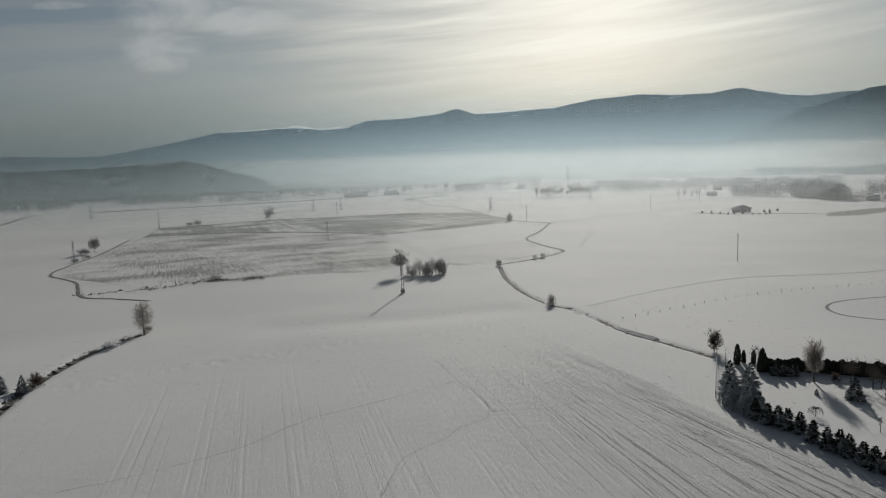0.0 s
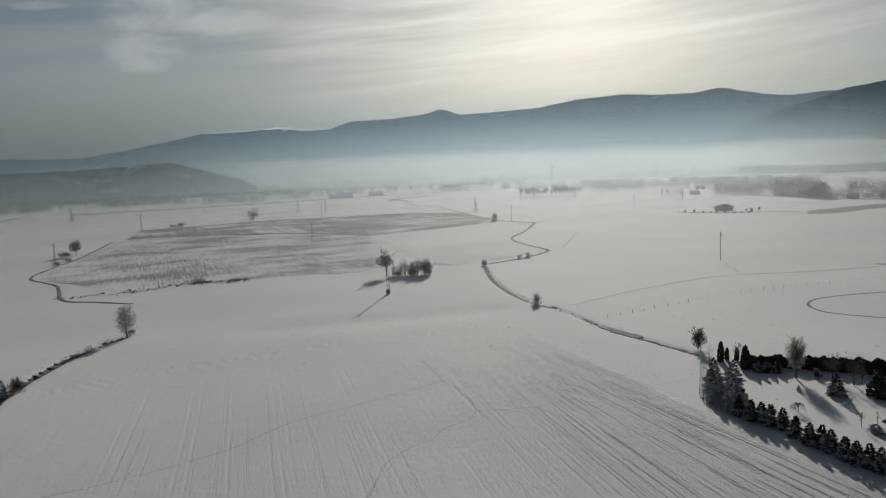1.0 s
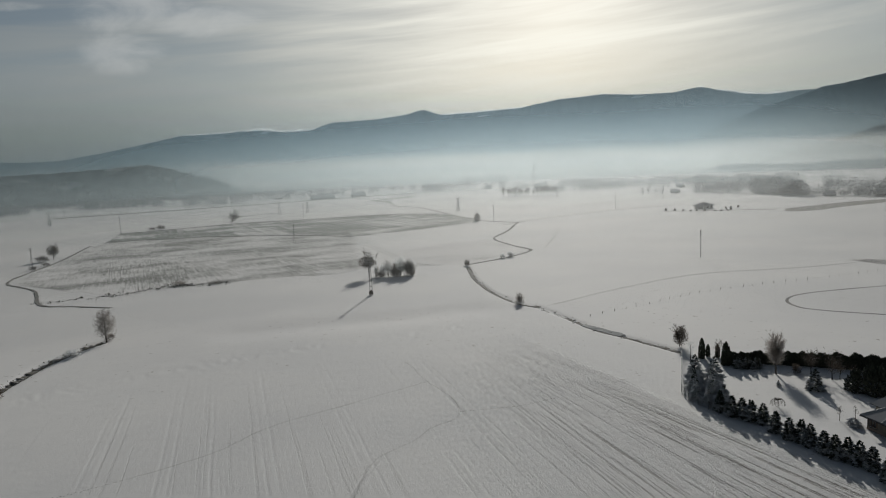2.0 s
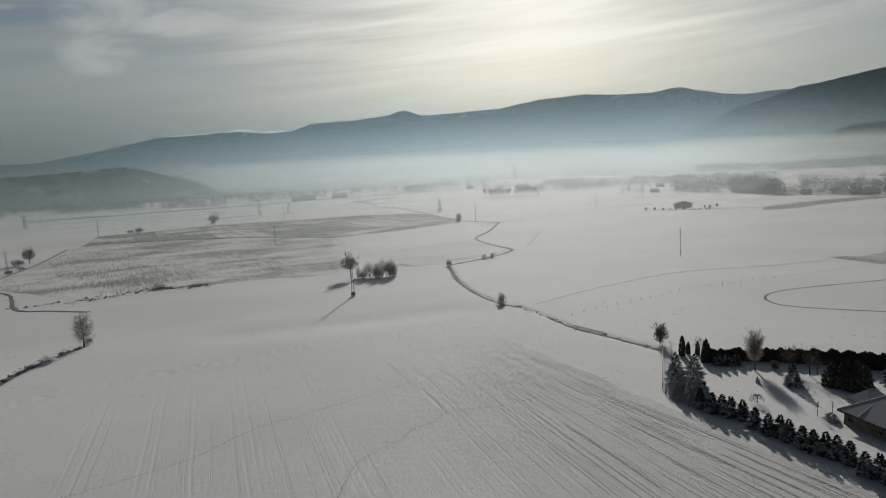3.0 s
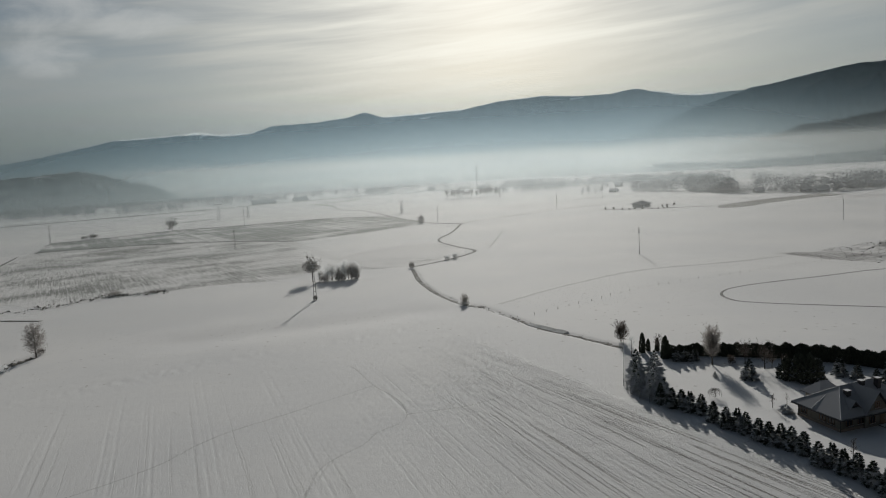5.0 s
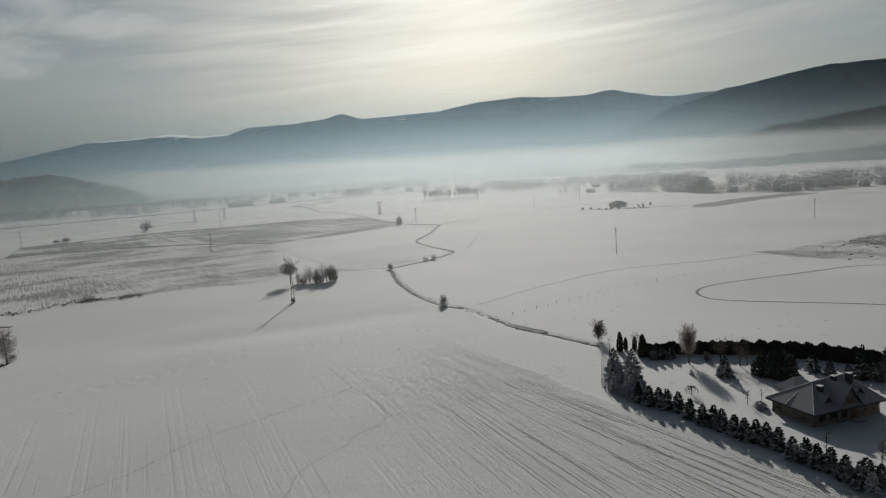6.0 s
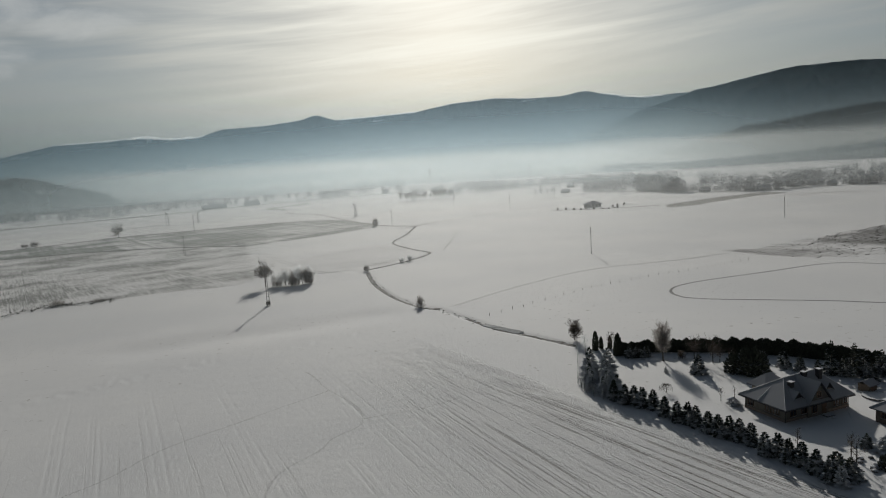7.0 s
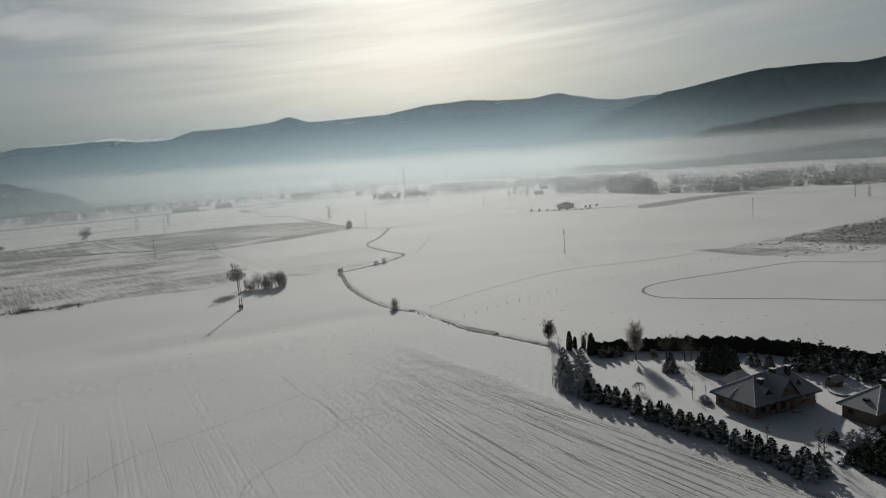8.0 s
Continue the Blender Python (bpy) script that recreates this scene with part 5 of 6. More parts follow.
WALLS = (PLASTER, BRICK, mat_plain("pale_plaster", rgb(0.5, 0.49, 0.46), rgb(0.6, 0.58, 0.54), 0.6), mat_plain("grey_plaster", rgb(0.28, 0.29, 0.29), rgb(0.38, 0.38, 0.37), 0.6))
for k, (x, y, h) in enumerate(band(VILLAGE_EDGE[4:], 36, 0.30, 3.2, 5.0, rng) + band(VILLAGE_EDGE[1:4], 3, 0.2, 2.6, 3.4, rng)):
    far_house(x, y, rng.uniform(6.5, 9.5), rng.uniform(5, 6.4), h * 0.6, rng.uniform(-60, 40), WALLS[k % 4], "village house with a snow-covered gable roof among trees")
for x, y in ((-700, 1250), (-620, 1330), (-520, 1200), (-480, 1400), (-760, 1400), (-300, 1380), (-180, 1420), (150, 1150), (220, 1080), (280, 1010), (60, 1300)):
    far_house(x, y, 10, 7, 3, rng.uniform(-40, 40), WALLS[int(abs(x)) % 4], "far house with a snowy roof in the haze")
far_house(-112, 1030, 34, 9, 2.2, 25, WALLS[2], "long low farm building in the haze", False)
far_house(-62, 1066, 22, 8, 2.6, 25, WALLS[2], "long low farm building in the haze", False)
def lone_house(x, y):
    ob = thing("house", "lone low house with dark walls and a broad hip roof", "house", at(x, y, 25))
    g = Geo()
    g.box(-5.5, -4, -0.3, 5.5, 4, 2.7)
    part("wall", g, WALLS[3], ob)
    g = Geo()
    e, t = 1.2, 0.3
    a, b, c, d = (-5.5 - e, -4 - e, 2.5), (5.5 + e, -4 - e, 2.5), (5.5 + e, 4 + e, 2.5), (-5.5 - e, 4 + e, 2.5)
    for pts in ([a, b, (2, 0, 4.9), (-2, 0, 4.9)], [b, c, (2, 0, 4.9)], [c, d, (-2, 0, 4.9), (2, 0, 4.9)], [d, a, (-2, 0, 4.9)]):
        g.poly(pts)
        g.poly([(px, py, pz - t) for px, py, pz in reversed(pts)])
    part("roof", g, ROOF_SNOW, ob)
    for k in (-3.5, 0, 3.5):
        g = Geo()
        g.box(k - 0.8, -4.06, 0.4, k + 0.8, -3.95, 2.2)
        part("window", g, GLASS, ob)


lone_house(234, 517)
for k in range(15):
    a = k / 15
    shrub("shrub", 205 + 62 * a + rng.uniform(-2, 2), 512 - 24 * math.sin(a * 3) + rng.uniform(-3, 3) + 14 * (a > 0.6), rng.uniform(1.3, 2.4), 1.1,
          "small garden shrub round a lone house", 70 + k % 3, TWIGS, 10, 1, 0.06, "lone garden shrubs")

# ---------------------------------------------------------------- the walled garden
HEDGE_CONES = [(50.9, 106.0, 3.4), (51.7, 103.6, 3.4), (52.8, 102.4, 3.4), (53.6, 101.1, 3.4), (54.7, 99.6, 3.4), (54.8, 96.2, 3.4), (55.3, 93.4, 3.4),
               (56.5, 92.4, 3.4), (56.8, 90.7, 3.4), (57.2, 88.1, 3.4), (57.8, 86.5, 3.4), (58.9, 85.5, 3.4), (59.5, 84.0, 3.4), (60.0, 82.1, 3.4),
               (59.6, 78.7, 3.4), (60.9, 77.8, 3.4), (61.0, 75.8, 3.4), (61.8, 74.4, 3.4), (61.8, 71.9, 3.4), (62.0, 69.7, 3.4)]
LABEL = "snow-laden young spruce in a garden hedge row"
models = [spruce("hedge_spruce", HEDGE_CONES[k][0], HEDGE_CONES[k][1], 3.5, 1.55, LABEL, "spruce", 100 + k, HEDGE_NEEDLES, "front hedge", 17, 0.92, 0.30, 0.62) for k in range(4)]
for k, (x, y, h) in enumerate(HEDGE_CONES):
    m = at(x, y, rng.uniform(0, 360), 0, h / 3.5)
    if k < 4:
        models[k].matrix_basis = m
    else:
        copy_thing(models[k % 4], m)
for k, (x, y, h, r) in enumerate(((53.0, 120.4, 5.4, 2.2), (55.2, 117.4, 5.8, 2.6), (51.2, 117.0, 4.4, 2.1), (50.2, 114.2, 4.2, 2.0), (53.2, 113.4, 4.6, 2.2), (49.6, 111.8, 3.6, 1.8), (51.8, 110.6, 3.7, 1.9), (50.4, 109.0, 3.2, 1.7), (52.9, 108.8, 3.3, 1.7), (51.4, 107.0, 3.2, 1.7))):
    spruce("spruce", x, y, h, r, "tall snow-laden spruce at the garden corner" if h > 6 else "bushy snow-laden spruce at the garden corner", "spruce", 120 + k, None, "", 17 if h > 6 else 13)
thuja("columnar_thuja", 60.9, 135.1, 4.2, 0.75, "dark pointed columnar thuja", 130)
thuja("columnar_thuja", 62.5, 135.7, 2.7, 0.5, "dark pointed columnar thuja", 131)
thuja("columnar_thuja", 64.3, 135.2, 2.8, 0.5, "dark pointed columnar thuja", 132)
thuja("columnar_thuja", 64.3, 131.5, 4.2, 0.9, "dark pointed columnar thuja", 133)
BACK = [(63, 129.5), (66.5, 130), (70.1, 129.2), (76.6, 126.7), (85.5, 121.9), (93.7, 115.2), (98.7, 108.5), (103, 99), (107, 88), (110, 78)]
models = [thuja("hedge_thuja", 63, 129, 3.2, 0.85, "dark dense thuja in a tall garden hedge", 140 + k, "back hedge", None, "thuja", 9.0) for k in range(4)]
spots = []
for (ax, ay), (bx, by) in zip(BACK, BACK[1:]):
    n = round(math.hypot(bx - ax, by - ay) / 0.72)
    spots += [(ax + (bx - ax) * i / n, ay + (by - ay) * i / n) for i in range(n)]
for k, (x, y) in enumerate(spots):
    size = (2.7 + 0.9 * min(1, k / 45)) / 3.2 * rng.uniform(0.93, 1.08)
    m = at(x + rng.uniform(-0.1, 0.1), y + rng.uniform(-0.1, 0.1), rng.uniform(0, 360), 0, size)
    if k < 4:
        models[k].matrix_basis = m
    else:
        copy_thing(models[k % 4], m)
for k, (x, y, h, r) in enumerate(((65, 127.5, 2.8, 1.5), (66.5, 127, 2.6, 1.4), (68.2, 126.6, 2.4, 1.3))):
    spruce("spruce", x, y, h, r, "low snow-flecked conifer before the back hedge", "conifer", 150 + k, THUJA)
bare_tree("birch_tree", 69.6, 122.4, 8.0, 0.42, "frosted birch with a fine bare crown in the garden", 160, BIRCH, FINE_TWIGS, 4, 0.014, 0.22, 0.3, boughs=16, fine=4200, fat=0.42)
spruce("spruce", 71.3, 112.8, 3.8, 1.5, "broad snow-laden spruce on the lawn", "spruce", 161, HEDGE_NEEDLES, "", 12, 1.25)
spruce("spruce", 66.3, 115.7, 1.1, 0.55, "tiny snowy spruce on the lawn", "spruce", 162, None, "", 7)
def dome_bush(name, x, y, h, r, label, seed, count=900, group="", mat=None):
    """A clipped-looking evergreen dome of overlapping leafy clumps on short stems."""
    rng = random.Random(seed)
    ob = thing(name, label, "evergreen bush", at(x, y), group)
    t, g = Geo(), Geo()
    for k in range(5):
        w = k * 1.257
        t.tube([(0.2 * r * math.cos(w), 0.2 * r * math.sin(w), -0.15), (0.5 * r * math.cos(w), 0.5 * r * math.sin(w), h * 0.6)], [0.07, 0.03], 5)
    for _ in range(count):
        w, e = rng.uniform(0, 2 * math.pi), math.asin(rng.random())
        q = rng.uniform(0.82, 1.04) * (1 + 0.10 * math.sin(3 * w + seed) * math.cos(e) + 0.07 * math.sin(5 * w + 4 * e))
        out = Vector((math.cos(w) * math.cos(e), math.sin(w) * math.cos(e), math.sin(e)))
        c = Vector((out.x * r * q, out.y * r * q, out.z * h * 0.95 * q + 0.05))
        n = r * rng.uniform(0.09, 0.17)
        a = out.cross(Vector((0.1, 0.2, 1))).normalized() * n
        b = out.cross(a).normalized() * n
        k = len(g.v)
        g.v += [tuple(p) for p in (c + a, c + b, c - a, c - b, c + out * n * 1.3 + Vector((0, 0, n * 0.5)), c - out * n)]
        g.f += [(k + i, k + j, k + m) for i, j, m in ((0, 1, 4), (1, 2, 4), (2, 3, 4), (3, 0, 4), (1, 0, 5), (2, 1, 5), (3, 2, 5), (0, 3, 5))]
    part("stems", t, BARK, ob)
    part("crown", g, mat or THUJA, ob)
    return ob


dome_bush("evergreen_bush", 80.2, 109.4, 4.1, 3.0, "big dark domed evergreen bush on the lawn", 170)
dome_bush("evergreen_bush", 77.6, 111.0, 3.6, 1.6, "dark domed evergreen bush with snow flecks", 171, 420)
for k, (x, y, h, r) in enumerate(((87.2, 109.9, 3.8, 1.7), (88.6, 107.2, 2.9, 1.4), (90.7, 105.3, 2.2, 1.1), (91.9, 103.5, 6.2, 1.9), (93.2, 102, 3.6, 1.6), (94.6, 101.2, 6.0, 1.9), (96.6, 101.2, 4.7, 1.8),
                                  (99.1, 99.9, 4.6, 1.9), (97.9, 95.1, 5.0, 2.0), (99.4, 92.8, 5.4, 2.1), (95.5, 98.2, 3.4, 1.6), (101.5, 89, 5.4, 2.1), (103.5, 85, 5.6, 2.2))):
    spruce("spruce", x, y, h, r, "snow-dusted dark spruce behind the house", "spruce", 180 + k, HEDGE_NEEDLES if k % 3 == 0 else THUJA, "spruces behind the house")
bare_tree("garden_tree", 75.9, 121.4, 4.4, 0.9, "leafless fruit tree on the lawn", 200, BARK, TWIGS, 4, 0.014, 0.25, fine=420, fat=0.7)
bare_tree("garden_tree", 77.3, 117.2, 4.8, 0.9, "leafless fruit tree on the lawn", 201, BARK, TWIGS, 4, 0.014, 0.2, fine=420, fat=0.7)
bare_tree("garden_tree", 78.8, 117.3, 3.2, 0.8, "leafless young fruit tree on the lawn", 202, BARK, TWIGS, 4, 0.014, 0.25, fine=420, fat=0.7)
bare_tree("garden_tree", 80.2, 115.5, 3.0, 0.8, "leafless young fruit tree on the lawn", 203, BARK, TWIGS, 4, 0.014, 0.25, fine=420, fat=0.7)
bare_tree("garden_tree", 63.7, 133.6, 4.0, 0.4, "leafless slender tree behind the hedge", 204, BARK, TWIGS, 4, 0.014, 0.2, fine=420, fat=0.7)
bare_tree("garden_tree", 57.4, 132.5, 4.4, 0.35, "leafless slender tree at the garden corner", 205, BARK, FROST, 4, 0.014, 0.15, fine=420, fat=0.7)
shrub("shrub", 73.5, 122.4, 2.0, 1.1, "leafless shrub before the hedge", 206, TWIGS, 12)
bare_tree("garden_sapling", 66.4, 98.6, 2.5, 0.35, "thin bare sapling on the snowy lawn", 207, BARK, TWIGS, 3, 0.012, 0.25, 0.3, boughs=6, fine=160, fat=0.7)
bare_tree("garden_sapling", 69.3, 99.1, 2.1, 0.3, "thin bare sapling on the snowy lawn", 208, BARK, TWIGS, 3, 0.012, 0.25, 0.3, boughs=5, fine=160, fat=0.7)
bare_tree("garden_sapling", 64.4, 78.4, 3.5, 0.3, "thin bare sapling beside the drive", 209, BARK, TWIGS, 3, 0.012, 0.2, 0.3, boughs=6, fine=160, fat=0.7)
bare_tree("garden_sapling", 69.2, 74.3, 3.4, 0.45, "bare brown young tree beside the drive", 210, BARK, TWIGS, 4, 0.012, 0.15, 0.2, fine=160, fat=0.7)
bare_tree("garden_sapling", 67.3, 71.4, 3.9, 0.5, "bare brown young tree beside the gate", 211, BARK, TWIGS, 4, 0.012, 0.1, 0.2, fine=160, fat=0.7)
spruce("spruce", 73.4, 76.2, 2.0, 0.9, "small dark round conifer in the yard", "conifer", 212, THUJA, "", 9, 1.3)
spruce("spruce", 62.2, 68.2, 3.2, 1.1, "snow-laden spruce at the hedge end", "spruce", 213)
spruce("spruce", 64.2, 71.2, 2.9, 1.5, "dark evergreen bush at the hedge end", "evergreen bush", 214, THUJA, "", 11, 1.3)
spruce("spruce", 64.6, 69.4, 2.8, 1.4, "dark evergreen bush at the hedge end", "evergreen bush", 215, THUJA, "", 11, 1.3)
spruce("spruce", 67.3, 96.6, 1.2, 1.1, "rounded snowy bush at the house corner", "evergreen bush", 216, None, "", 8, 1.4)


def weeping_tree(x, y):
    ob = thing("weeping_tree", "small weeping tree with arching bare twigs", "tree", at(x, y))
    r2 = random.Random(7)
    t, c = Geo(), Geo()
    t.tube([(0, 0, -0.2), (0.05, 0, 0.7), (0, 0, 1.3)], [0.07, 0.06, 0.05], 6)
    for k in range(46):
        w, reach = r2.uniform(0, 6.283), r2.uniform(0.5, 1.35)
        cx, cy = math.cos(w), math.sin(w)
        c.tube([(0, 0, 1.25), (cx * reach * 0.5, cy * reach * 0.5, 1.5 + r2.uniform(-0.1, 0.1)), (cx * reach * 0.9, cy * reach * 0.9, 1.05), (cx * reach, cy * reach, r2.uniform(0.15, 0.6))],
               [0.022, 0.018, 0.015, 0.012], 3, False)
    part("trunk", t, BARK, ob)
    part("crown", c, TWIGS, ob)


weeping_tree(60.6, 105.8)

# hedge mounds and stones by the gate
for k, (x, y, h, r) in enumerate(((74.5, 74.0, 2.4, 1.6), (76.1, 72.6, 3.0, 1.7), (77.6, 73.2, 2.6, 1.6), (70.9, 69.9, 2.2, 1.3), (72.2, 69.3, 2.8, 1.6), (71.2, 67.8, 2.8, 1.6),
                                  (73.2, 67.6, 3.2, 1.8), (72.0, 65.8, 3.2, 1.8), (74.4, 66.2, 3.2, 1.8), (73.4, 70.8, 1.6, 1.2), (75.8, 69.6, 2.6, 1.8))):
    if k < 2 or k == 9:
        spruce("evergreen_bush", x, y, h, r, "broad evergreen bush with snow patches by the gate", "evergreen bush", 220 + k, NEEDLES, "bushes by the gate", 11, 1.35)
    else:
        dome_bush("evergreen_bush", x, y, h * 0.85, r, "broad dark evergreen bush by the gate", 220 + k, 380, "bushes by the gate")


def boulder(x, y, s, seed):
    bm = bmesh.new()
    bmesh.ops.create_icosphere(bm, subdivisions=2, radius=s)
    for v in bm.verts:
        v.co *= 1 + 0.28 * noise.noise(v.co * 1.6 / s + Vector((seed, 0, 0)))
        v.co.z *= 0.7
    me = bpy.data.meshes.new("boulder")
    bm.to_mesh(me)
    bm.free()
    me.materials.append(STONE)
    ob = new("boulder", me)
    ob.matrix_basis = at(x, y, seed * 40, s * 0.4)
    tagged(ob, "grey garden boulder capped with snow", "boulder", "boulders by the gate")


for k, (x, y, s) in enumerate(((69.2, 70.5, 0.55), (68.6, 69.9, 0.4), (69.8, 71.1, 0.45), (69.0, 72.6, 0.35), (69.8, 73.4, 0.4), (71.2, 73.2, 0.35), (67.6, 72.6, 0.3), (72.4, 72.4, 0.4), (69.6, 67.8, 0.35))):
    boulder(x, y, s, k + 1)

# wire fence at the garden corner
fence = thing("garden_fence", "thin wire fence on posts along the hedge", "fence", Matrix())
LINE = [(59.8, 142.5), (48.6, 116), (47.9, 111.5), (50.6, 102)]
for (ax, ay), (bx, by) in zip(LINE, LINE[1:]):
    n = max(2, round(math.hypot(bx - ax, by - ay) / 2.5))
    for i in range(n):
        x, y = ax + (bx - ax) * i / n, ay + (by - ay) * i / n
        g, z = Geo(), float(land(x, y))
        g.tube([(x, y, z - 0.3), (x, y, z + 1.5)], [0.05, 0.05], 6)
        part("post", g, STEEL, fence)
    for z in (0.25, 0.6, 0.95, 1.35):
        g = Geo()
        g.tube([(ax, ay, float(land(ax, ay)) + z), (bx, by, float(land(bx, by)) + z)], [0.018, 0.018], 3)
        part("wire", g, STEEL, fence)


# ---------------------------------------------------------------- house and garage
def slab(g, pts, thick=0.16):
    """A roof plane with thickness."""
    low = [(x, y, z - thick) for x, y, z in pts]
    g.poly(pts)
    g.poly(low[::-1])
    for a in range(len(pts)):
        b = (a + 1) % len(pts)
        g.poly([pts[a], low[a], low[b], pts[b]])


def window(parent, x, y, z, w, h, rz):
    """A window set in a wall whose outside looks along the local -y."""
    m = pose(x, y, z, 0, 0, rz)
    f = Geo()
    for a in ((-w / 2, -h / 2, w / 2, -h / 2 + 0.1), (-w / 2, h / 2 - 0.1, w / 2, h / 2), (-w / 2, -h / 2 + 0.1, -w / 2 + 0.1, h / 2 - 0.1),
              (w / 2 - 0.1, -h / 2 + 0.1, w / 2, h / 2 - 0.1), (-0.04, -h / 2 + 0.1, 0.04, h / 2 - 0.1)):
        f.box(a[0], -0.07, a[1], a[2], 0.05, a[3])
    fr = part("window", f, FRAME, parent, "brown window frame")
    fr.matrix_basis = m
    g = Geo()
    g.box(-w / 2 + 0.08, -0.02, -h / 2 + 0.08, w / 2 - 0.08, 0.02, h / 2 - 0.08)
    part("pane", g, GLASS, fr)
    g = Geo()
    g.box(-w / 2 - 0.1, -0.18, -h / 2 - 0.08, w / 2 + 0.1, 0.04, -h / 2)
    part("sill", g, STONE, fr)


def hip(g, x0, y0, x1, y1, z0, ridge_a, ridge_b):
    a, b, c, d = (x0, y0, z0), (x1, y0, z0), (x1, y1, z0), (x0, y1, z0)
    slab(g, [a, b, ridge_b, ridge_a])
    slab(g, [b, c, ridge_b])
    slab(g, [c, d, ridge_a, ridge_b])
    slab(g, [d, a, ridge_a])


def gable_roof(g, xa, xb, y0, y1, z0, z1, e=0.3):
    """A small roof whose ridge runs along y."""
    m = (xa + xb) / 2
    k = e * (z1 - z0) / (m - xa)
    slab(g, [(xa - e, y0, z0 - k), (m, y0, z1), (m, y1, z1), (xa - e, y1, z0 - k)])
    slab(g, [(m, y0, z1), (xb + e, y0, z0 - k), (xb + e, y1, z0 - k), (m, y1, z1)])


def chimney(parent, x, y, z0, z1, w=0.7):
    g = Geo()
    g.box(x - w / 2, y - 0.35, z0, x + w / 2, y + 0.35, z1)
    ch = part("chimney", g, ROOF_TILE, parent, "dark chimney stack")
    g = Geo()
    g.box(x - w / 2 - 0.08, y - 0.43, z1, x + w / 2 + 0.08, y + 0.43, z1 + 0.14)
    part("cap", g, STONE, ch)


def main_house():
    ob = thing("house", "villa with plastered walls and a snow-covered hip roof", "house", at(69.2, 86.8, 9.0))
    X0, Y0, X1, Y1, E = 0.4, 0.4, 13.4, 8.2, 2.2
    g = Geo()
    g.box(X0, Y0, -0.3, X1, Y1, E)
    part("wall", g, PLASTER, ob)
    g = Geo()
    g.box(X0 - 0.06, Y0 - 0.06, -0.3, X1 + 0.06, Y1 + 0.06, 0.4)
    part("plinth", g, BRICK, ob, "brown clinker plinth")
    g = Geo()
    A, B = (4.4, 4.4, 5.2), (10.8, 4.3, 5.5)
    hip(g, -0.3, -0.3, 14.1, 8.9, E, A, B)
    roof = part("roof", g, ROOF_SNOW, ob)
    for a, b, r in (((-0.3, -0.3, E), A, 0.05), ((14.1, -0.3, E), B, 0.05), (A, B, 0.07), ((-0.3, 8.9, E), A, 0.07), ((-0.3, 5.0, E), (2.4, 5.0, 3.80), 0.13)):
        g = Geo()
        g.tube([a, b], [r, r], 6)
        part("ridge_cap", g, SNOW, roof, "ridge under a thin line of snow")
    # cross gable with its own front
    g = Geo()
    g.box(4.7, 0.1, -0.3, 8.9, 2.0, 2.8)
    g.poly([(4.7, 0.1, 2.8), (8.9, 0.1, 2.8), (6.8, 0.1, 5.2)])
    part("gable_wall", g, PLASTER, ob)
    g = Geo()
    gable_roof(g, 4.7, 8.9, -0.45, 4.4, 2.8, 5.45, 0.5)
    part("gable_roof", g, ROOF_SNOW, roof)
    for xa, w, z0, z1, y0 in ((2.5, 2.0, 3.1, 4.05, 0.95), (9.2, 1.9, 3.3, 4.35, 1.2)):
        g = Geo()
        g.box(xa, y0, 2.5, xa + w, y0 + 1.8, z0)
        g.poly([(xa, y0, z0), (xa + w, y0, z0), (xa + w / 2, y0, z1)])
        do = part("dormer", g, ROOF_TILE, ob, "small gabled dormer")
        g = Geo()
        gable_roof(g, xa, xa + w, y0 - 0.3, y0 + 2.4, z0, z1 + 0.12, 0.25)
        part("dormer_roof", g, ROOF_SNOW, do)
        g = Geo()
        g.box(xa + 0.4, y0 - 0.04, 2.75, xa + w - 0.4, y0 + 0.06, z0 + 0.15)
        part("dormer_window", g, GLASS, do)
    for x, y, z0, z1 in ((4.3, 2.9, 3.4, 4.9), (8.1, 3.9, 4.2, 5.6), (10.4, 3.1, 3.8, 5.9)):
        chimney(roof, x, y, z0, z1)
    # low wing at the back with its own snowy roofs
    g = Geo()
    g.box(5.4, Y1, -0.3, 9.6, 11.8, 2.1)
    part("wing_wall", g, PLASTER, ob)
    g = Geo()
    hip(g, 4.8, 8.4, 10.2, 12.4, 2.15, (7.0, 10.4, 3.9), (8.2, 10.4, 3.9))
    part("wing_roof", g, ROOF_SNOW, roof)
    for y in (2.0, 3.6, 7.0):
        window(ob, X0 - 0.01, y, 1.3, 1.1, 1.2, -90)
    for x in (2.0, 4.2, 11.0, 12.7):
        window(ob, x, Y0 - 0.01, 1.3, 1.2, 1.2, 0)
    window(ob, 6.0, 0.09, 1.25, 1.1, 1.4, 0)
    window(ob, 6.9, 0.09, 3.3, 0.9, 1.0, 0)
    g = Geo()
    g.box(7.5, 0.02, -0.1, 8.45, 0.12, 1.95)
    door = part("door", g, FRAME, ob, "dark brown front door")
    g = Geo()
    g.box(8.26, -0.06, 0.9, 8.32, 0.02, 1.1)
    part("handle", g, STEEL, door)
    g = Geo()
    g.box(7.2, -1.2, -0.3, 8.8, 0.03, 0.15)
    part("doorstep", g, STONE, ob)
    for a, b in (((-0.36, -0.36, E - 0.2), (14.16, -0.36, E - 0.2)), ((-0.36, -0.36, E - 0.2), (-0.36, 8.9, E - 0.2))):
        g = Geo()
        g.tube([a, b], [0.07, 0.07], 6)
        part("gutter", g, ROOF_TILE, roof)
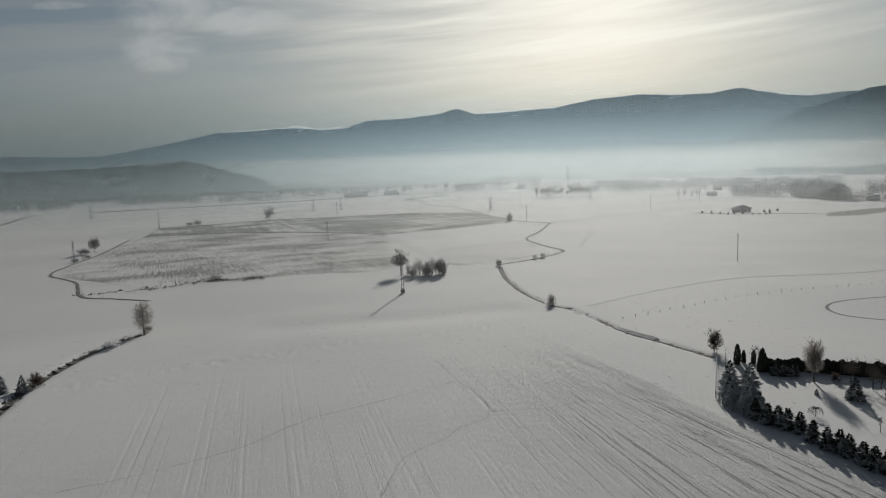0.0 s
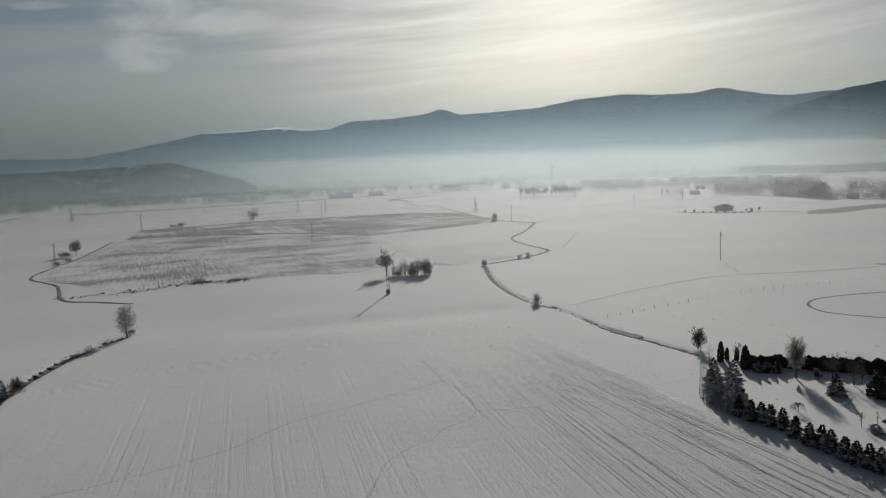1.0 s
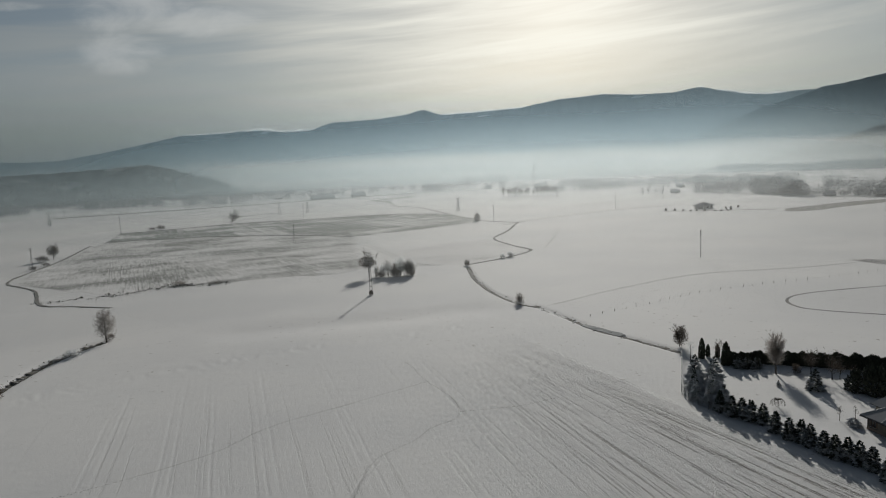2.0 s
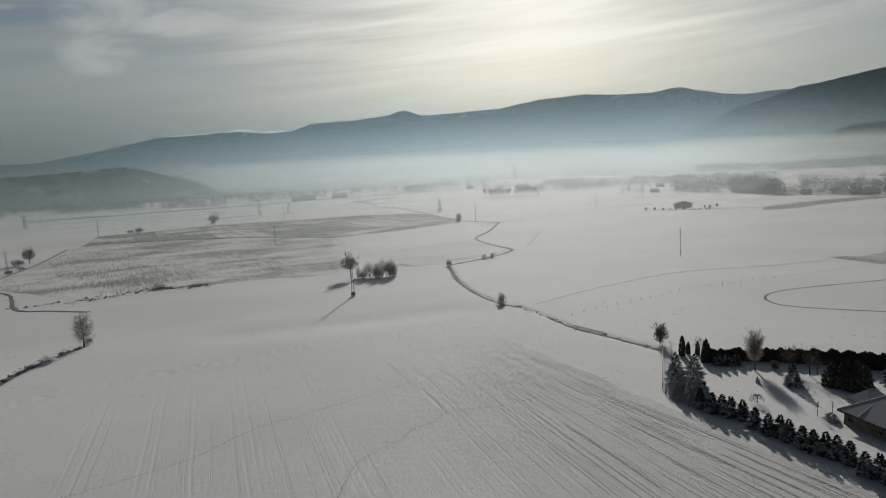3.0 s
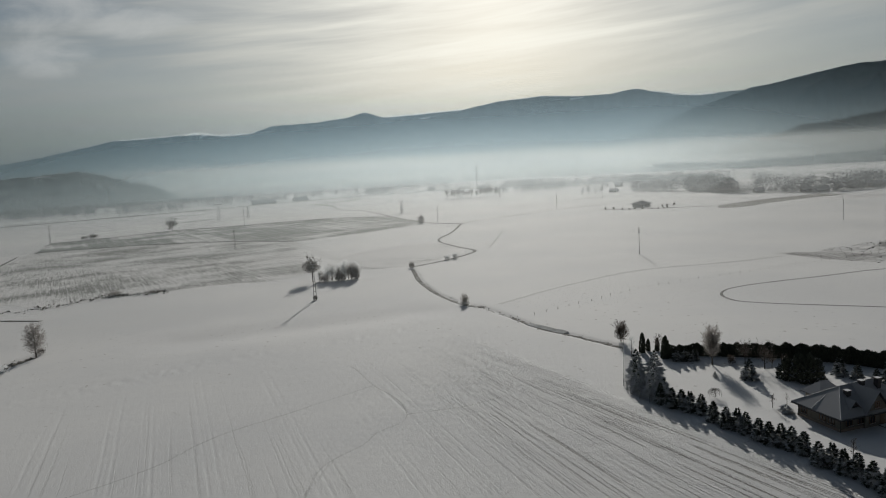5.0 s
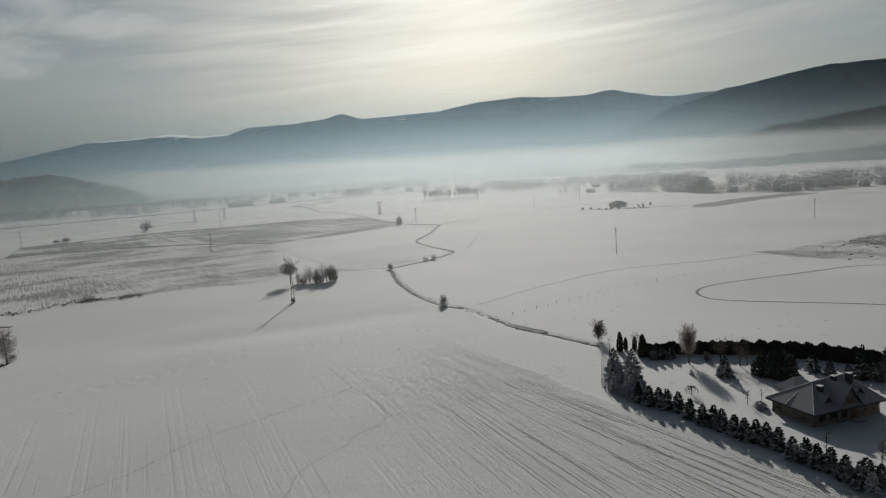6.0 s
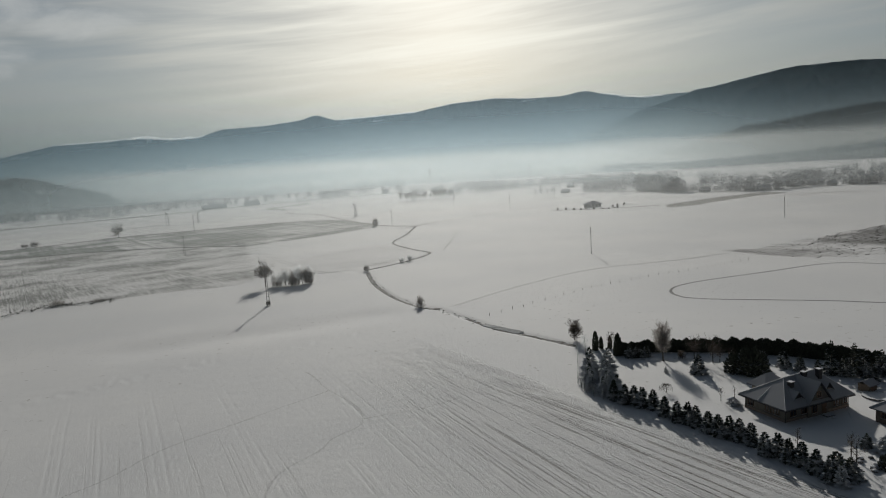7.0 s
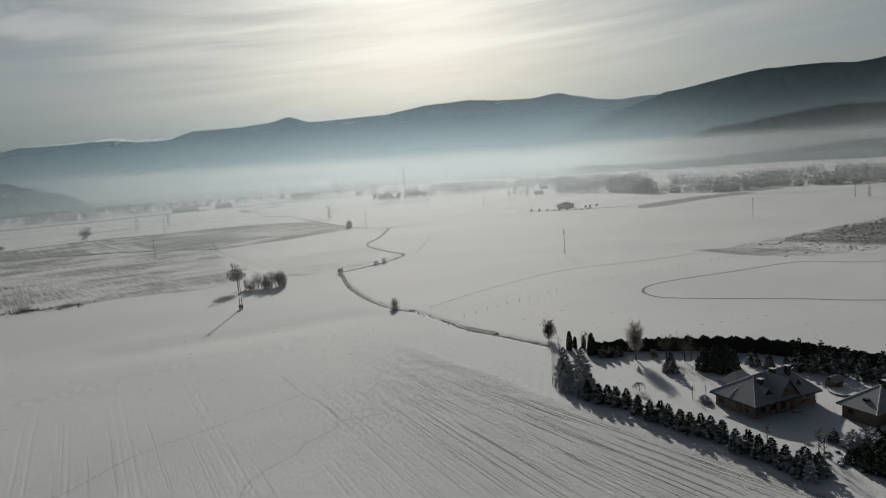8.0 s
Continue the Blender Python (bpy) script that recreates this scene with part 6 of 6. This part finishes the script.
    for x, y in ((X0 - 0.08, Y0 - 0.08), (X1 + 0.08, Y0 - 0.08), (X0 - 0.08, Y1 - 0.1)):
        g = Geo()
        g.tube([(x, y, 0), (x, y, E - 0.1)], [0.05, 0.05], 6)
        part("downpipe", g, ROOF_TILE, ob)


main_house()


def garage():
    ob = thing("garage", "brick garage with a snow-covered hip roof", "garage", at(82.35, 77.95, 9.0))
    g = Geo()
    g.box(0, 0, -0.3, 12.0, 5.2, 2.2)
    part("wall", g, BRICK, ob)
    g = Geo()
    A, B = (5.0, 2.6, 4.8), (7.4, 2.6, 4.8)
    hip(g, -0.6, -0.6, 12.6, 5.8, 2.15, A, B)
    roof = part("roof", g, ROOF_SNOW, ob)
    for a, b in (((-0.6, -0.6, 2.17), A), ((-0.6, 5.8, 2.17), A), (A, B)):
        g = Geo()
        g.tube([a, b], [0.08, 0.08], 6)
        part("ridge_cap", g, SNOW, roof, "ridge under a thin line of snow")
    g = Geo()
    g.box(1.1, 2.0, 3.05, 1.7, 2.8, 3.35)
    part("skylight", g, GLASS, roof)
    chimney(roof, 5.2, 2.2, 4.0, 5.4)
    window(ob, -0.01, 3.8, 1.3, 0.9, 0.9, -90)
    for x in (2.4, 6.0):
        g = Geo()
        g.box(x - 1.25, -0.06, -0.1, x + 1.25, 0.06, 2.0)
        part("garage_door", g, FRAME, ob, "brown sectional garage door")


garage()


def playhouse(x, y):
    ob = thing("garden_hut", "small wooden garden hut with a snowy roof", "garden hut", at(x, y, 15))
    g = Geo()
    g.box(-1.1, -0.9, -0.2, 1.1, 0.9, 1.25)
    part("wall", g, WOOD, ob)
    g = Geo()
    for s in (-1, 1):
        slab(g, [(-1.4, s * 1.25, 1.15), (1.4, s * 1.25, 1.15), (1.4, 0, 1.85), (-1.4, 0, 1.85)], 0.14)
    part("roof", g, ROOF_SNOW, ob)
    g = Geo()
    g.box(-0.35, -0.95, 0.0, 0.35, -0.88, 1.05)
    part("door", g, FRAME, ob)


playhouse(90.9, 94.4)


def round_bed(x, y):
    """A round raised flower bed with a stone rim."""
    ob = thing("flower_bed", "round snow-covered flower bed with a stone rim", "flower bed", at(x, y))
    g = Geo()
    n = 24
    g.poly([(2.0 * math.cos(2 * math.pi * k / n), 2.0 * math.sin(2 * math.pi * k / n), 0.22 + 0.04 * math.sin(k * 2.3)) for k in range(n)])
    part("snow_cover", g, SNOW, ob)
    for k in range(n):
        a = 2 * math.pi * k / n
        s = Geo()
        s.box(-0.27, -0.14, -0.2, 0.27, 0.14, 0.26)
        st = part("rim_stone", s, STONE, ob)
        st.matrix_basis = pose(2.1 * math.cos(a), 2.1 * math.sin(a), 0, 0, 0, math.degrees(a) + 90)


round_bed(89.8, 91.2)


def log_pile(x, y):
    ob = thing("garden_bench", "low snowy wooden bench on the lawn", "bench", at(x, y, 20))
    g = Geo()
    g.box(-0.9, -0.25, 0.38, 0.9, 0.25, 0.46)
    part("seat", g, WOOD, ob)
    for s in (-0.7, 0.7):
        g = Geo()
        g.box(s - 0.06, -0.2, -0.1, s + 0.06, 0.2, 0.38)
        part("leg", g, WOOD, ob)


log_pile(81.3, 115.1)
sheet("driveway", [(61.0, 62), (64.4, 60), (70.4, 69.5), (74, 74), (80, 78), (81, 83.5), (84.5, 88), (82.5, 90), (78.5, 84), (72.5, 76.6), (66.6, 71.5)],
      SNOW, "trodden snowy driveway between the bushes", "driveway", 0.06)
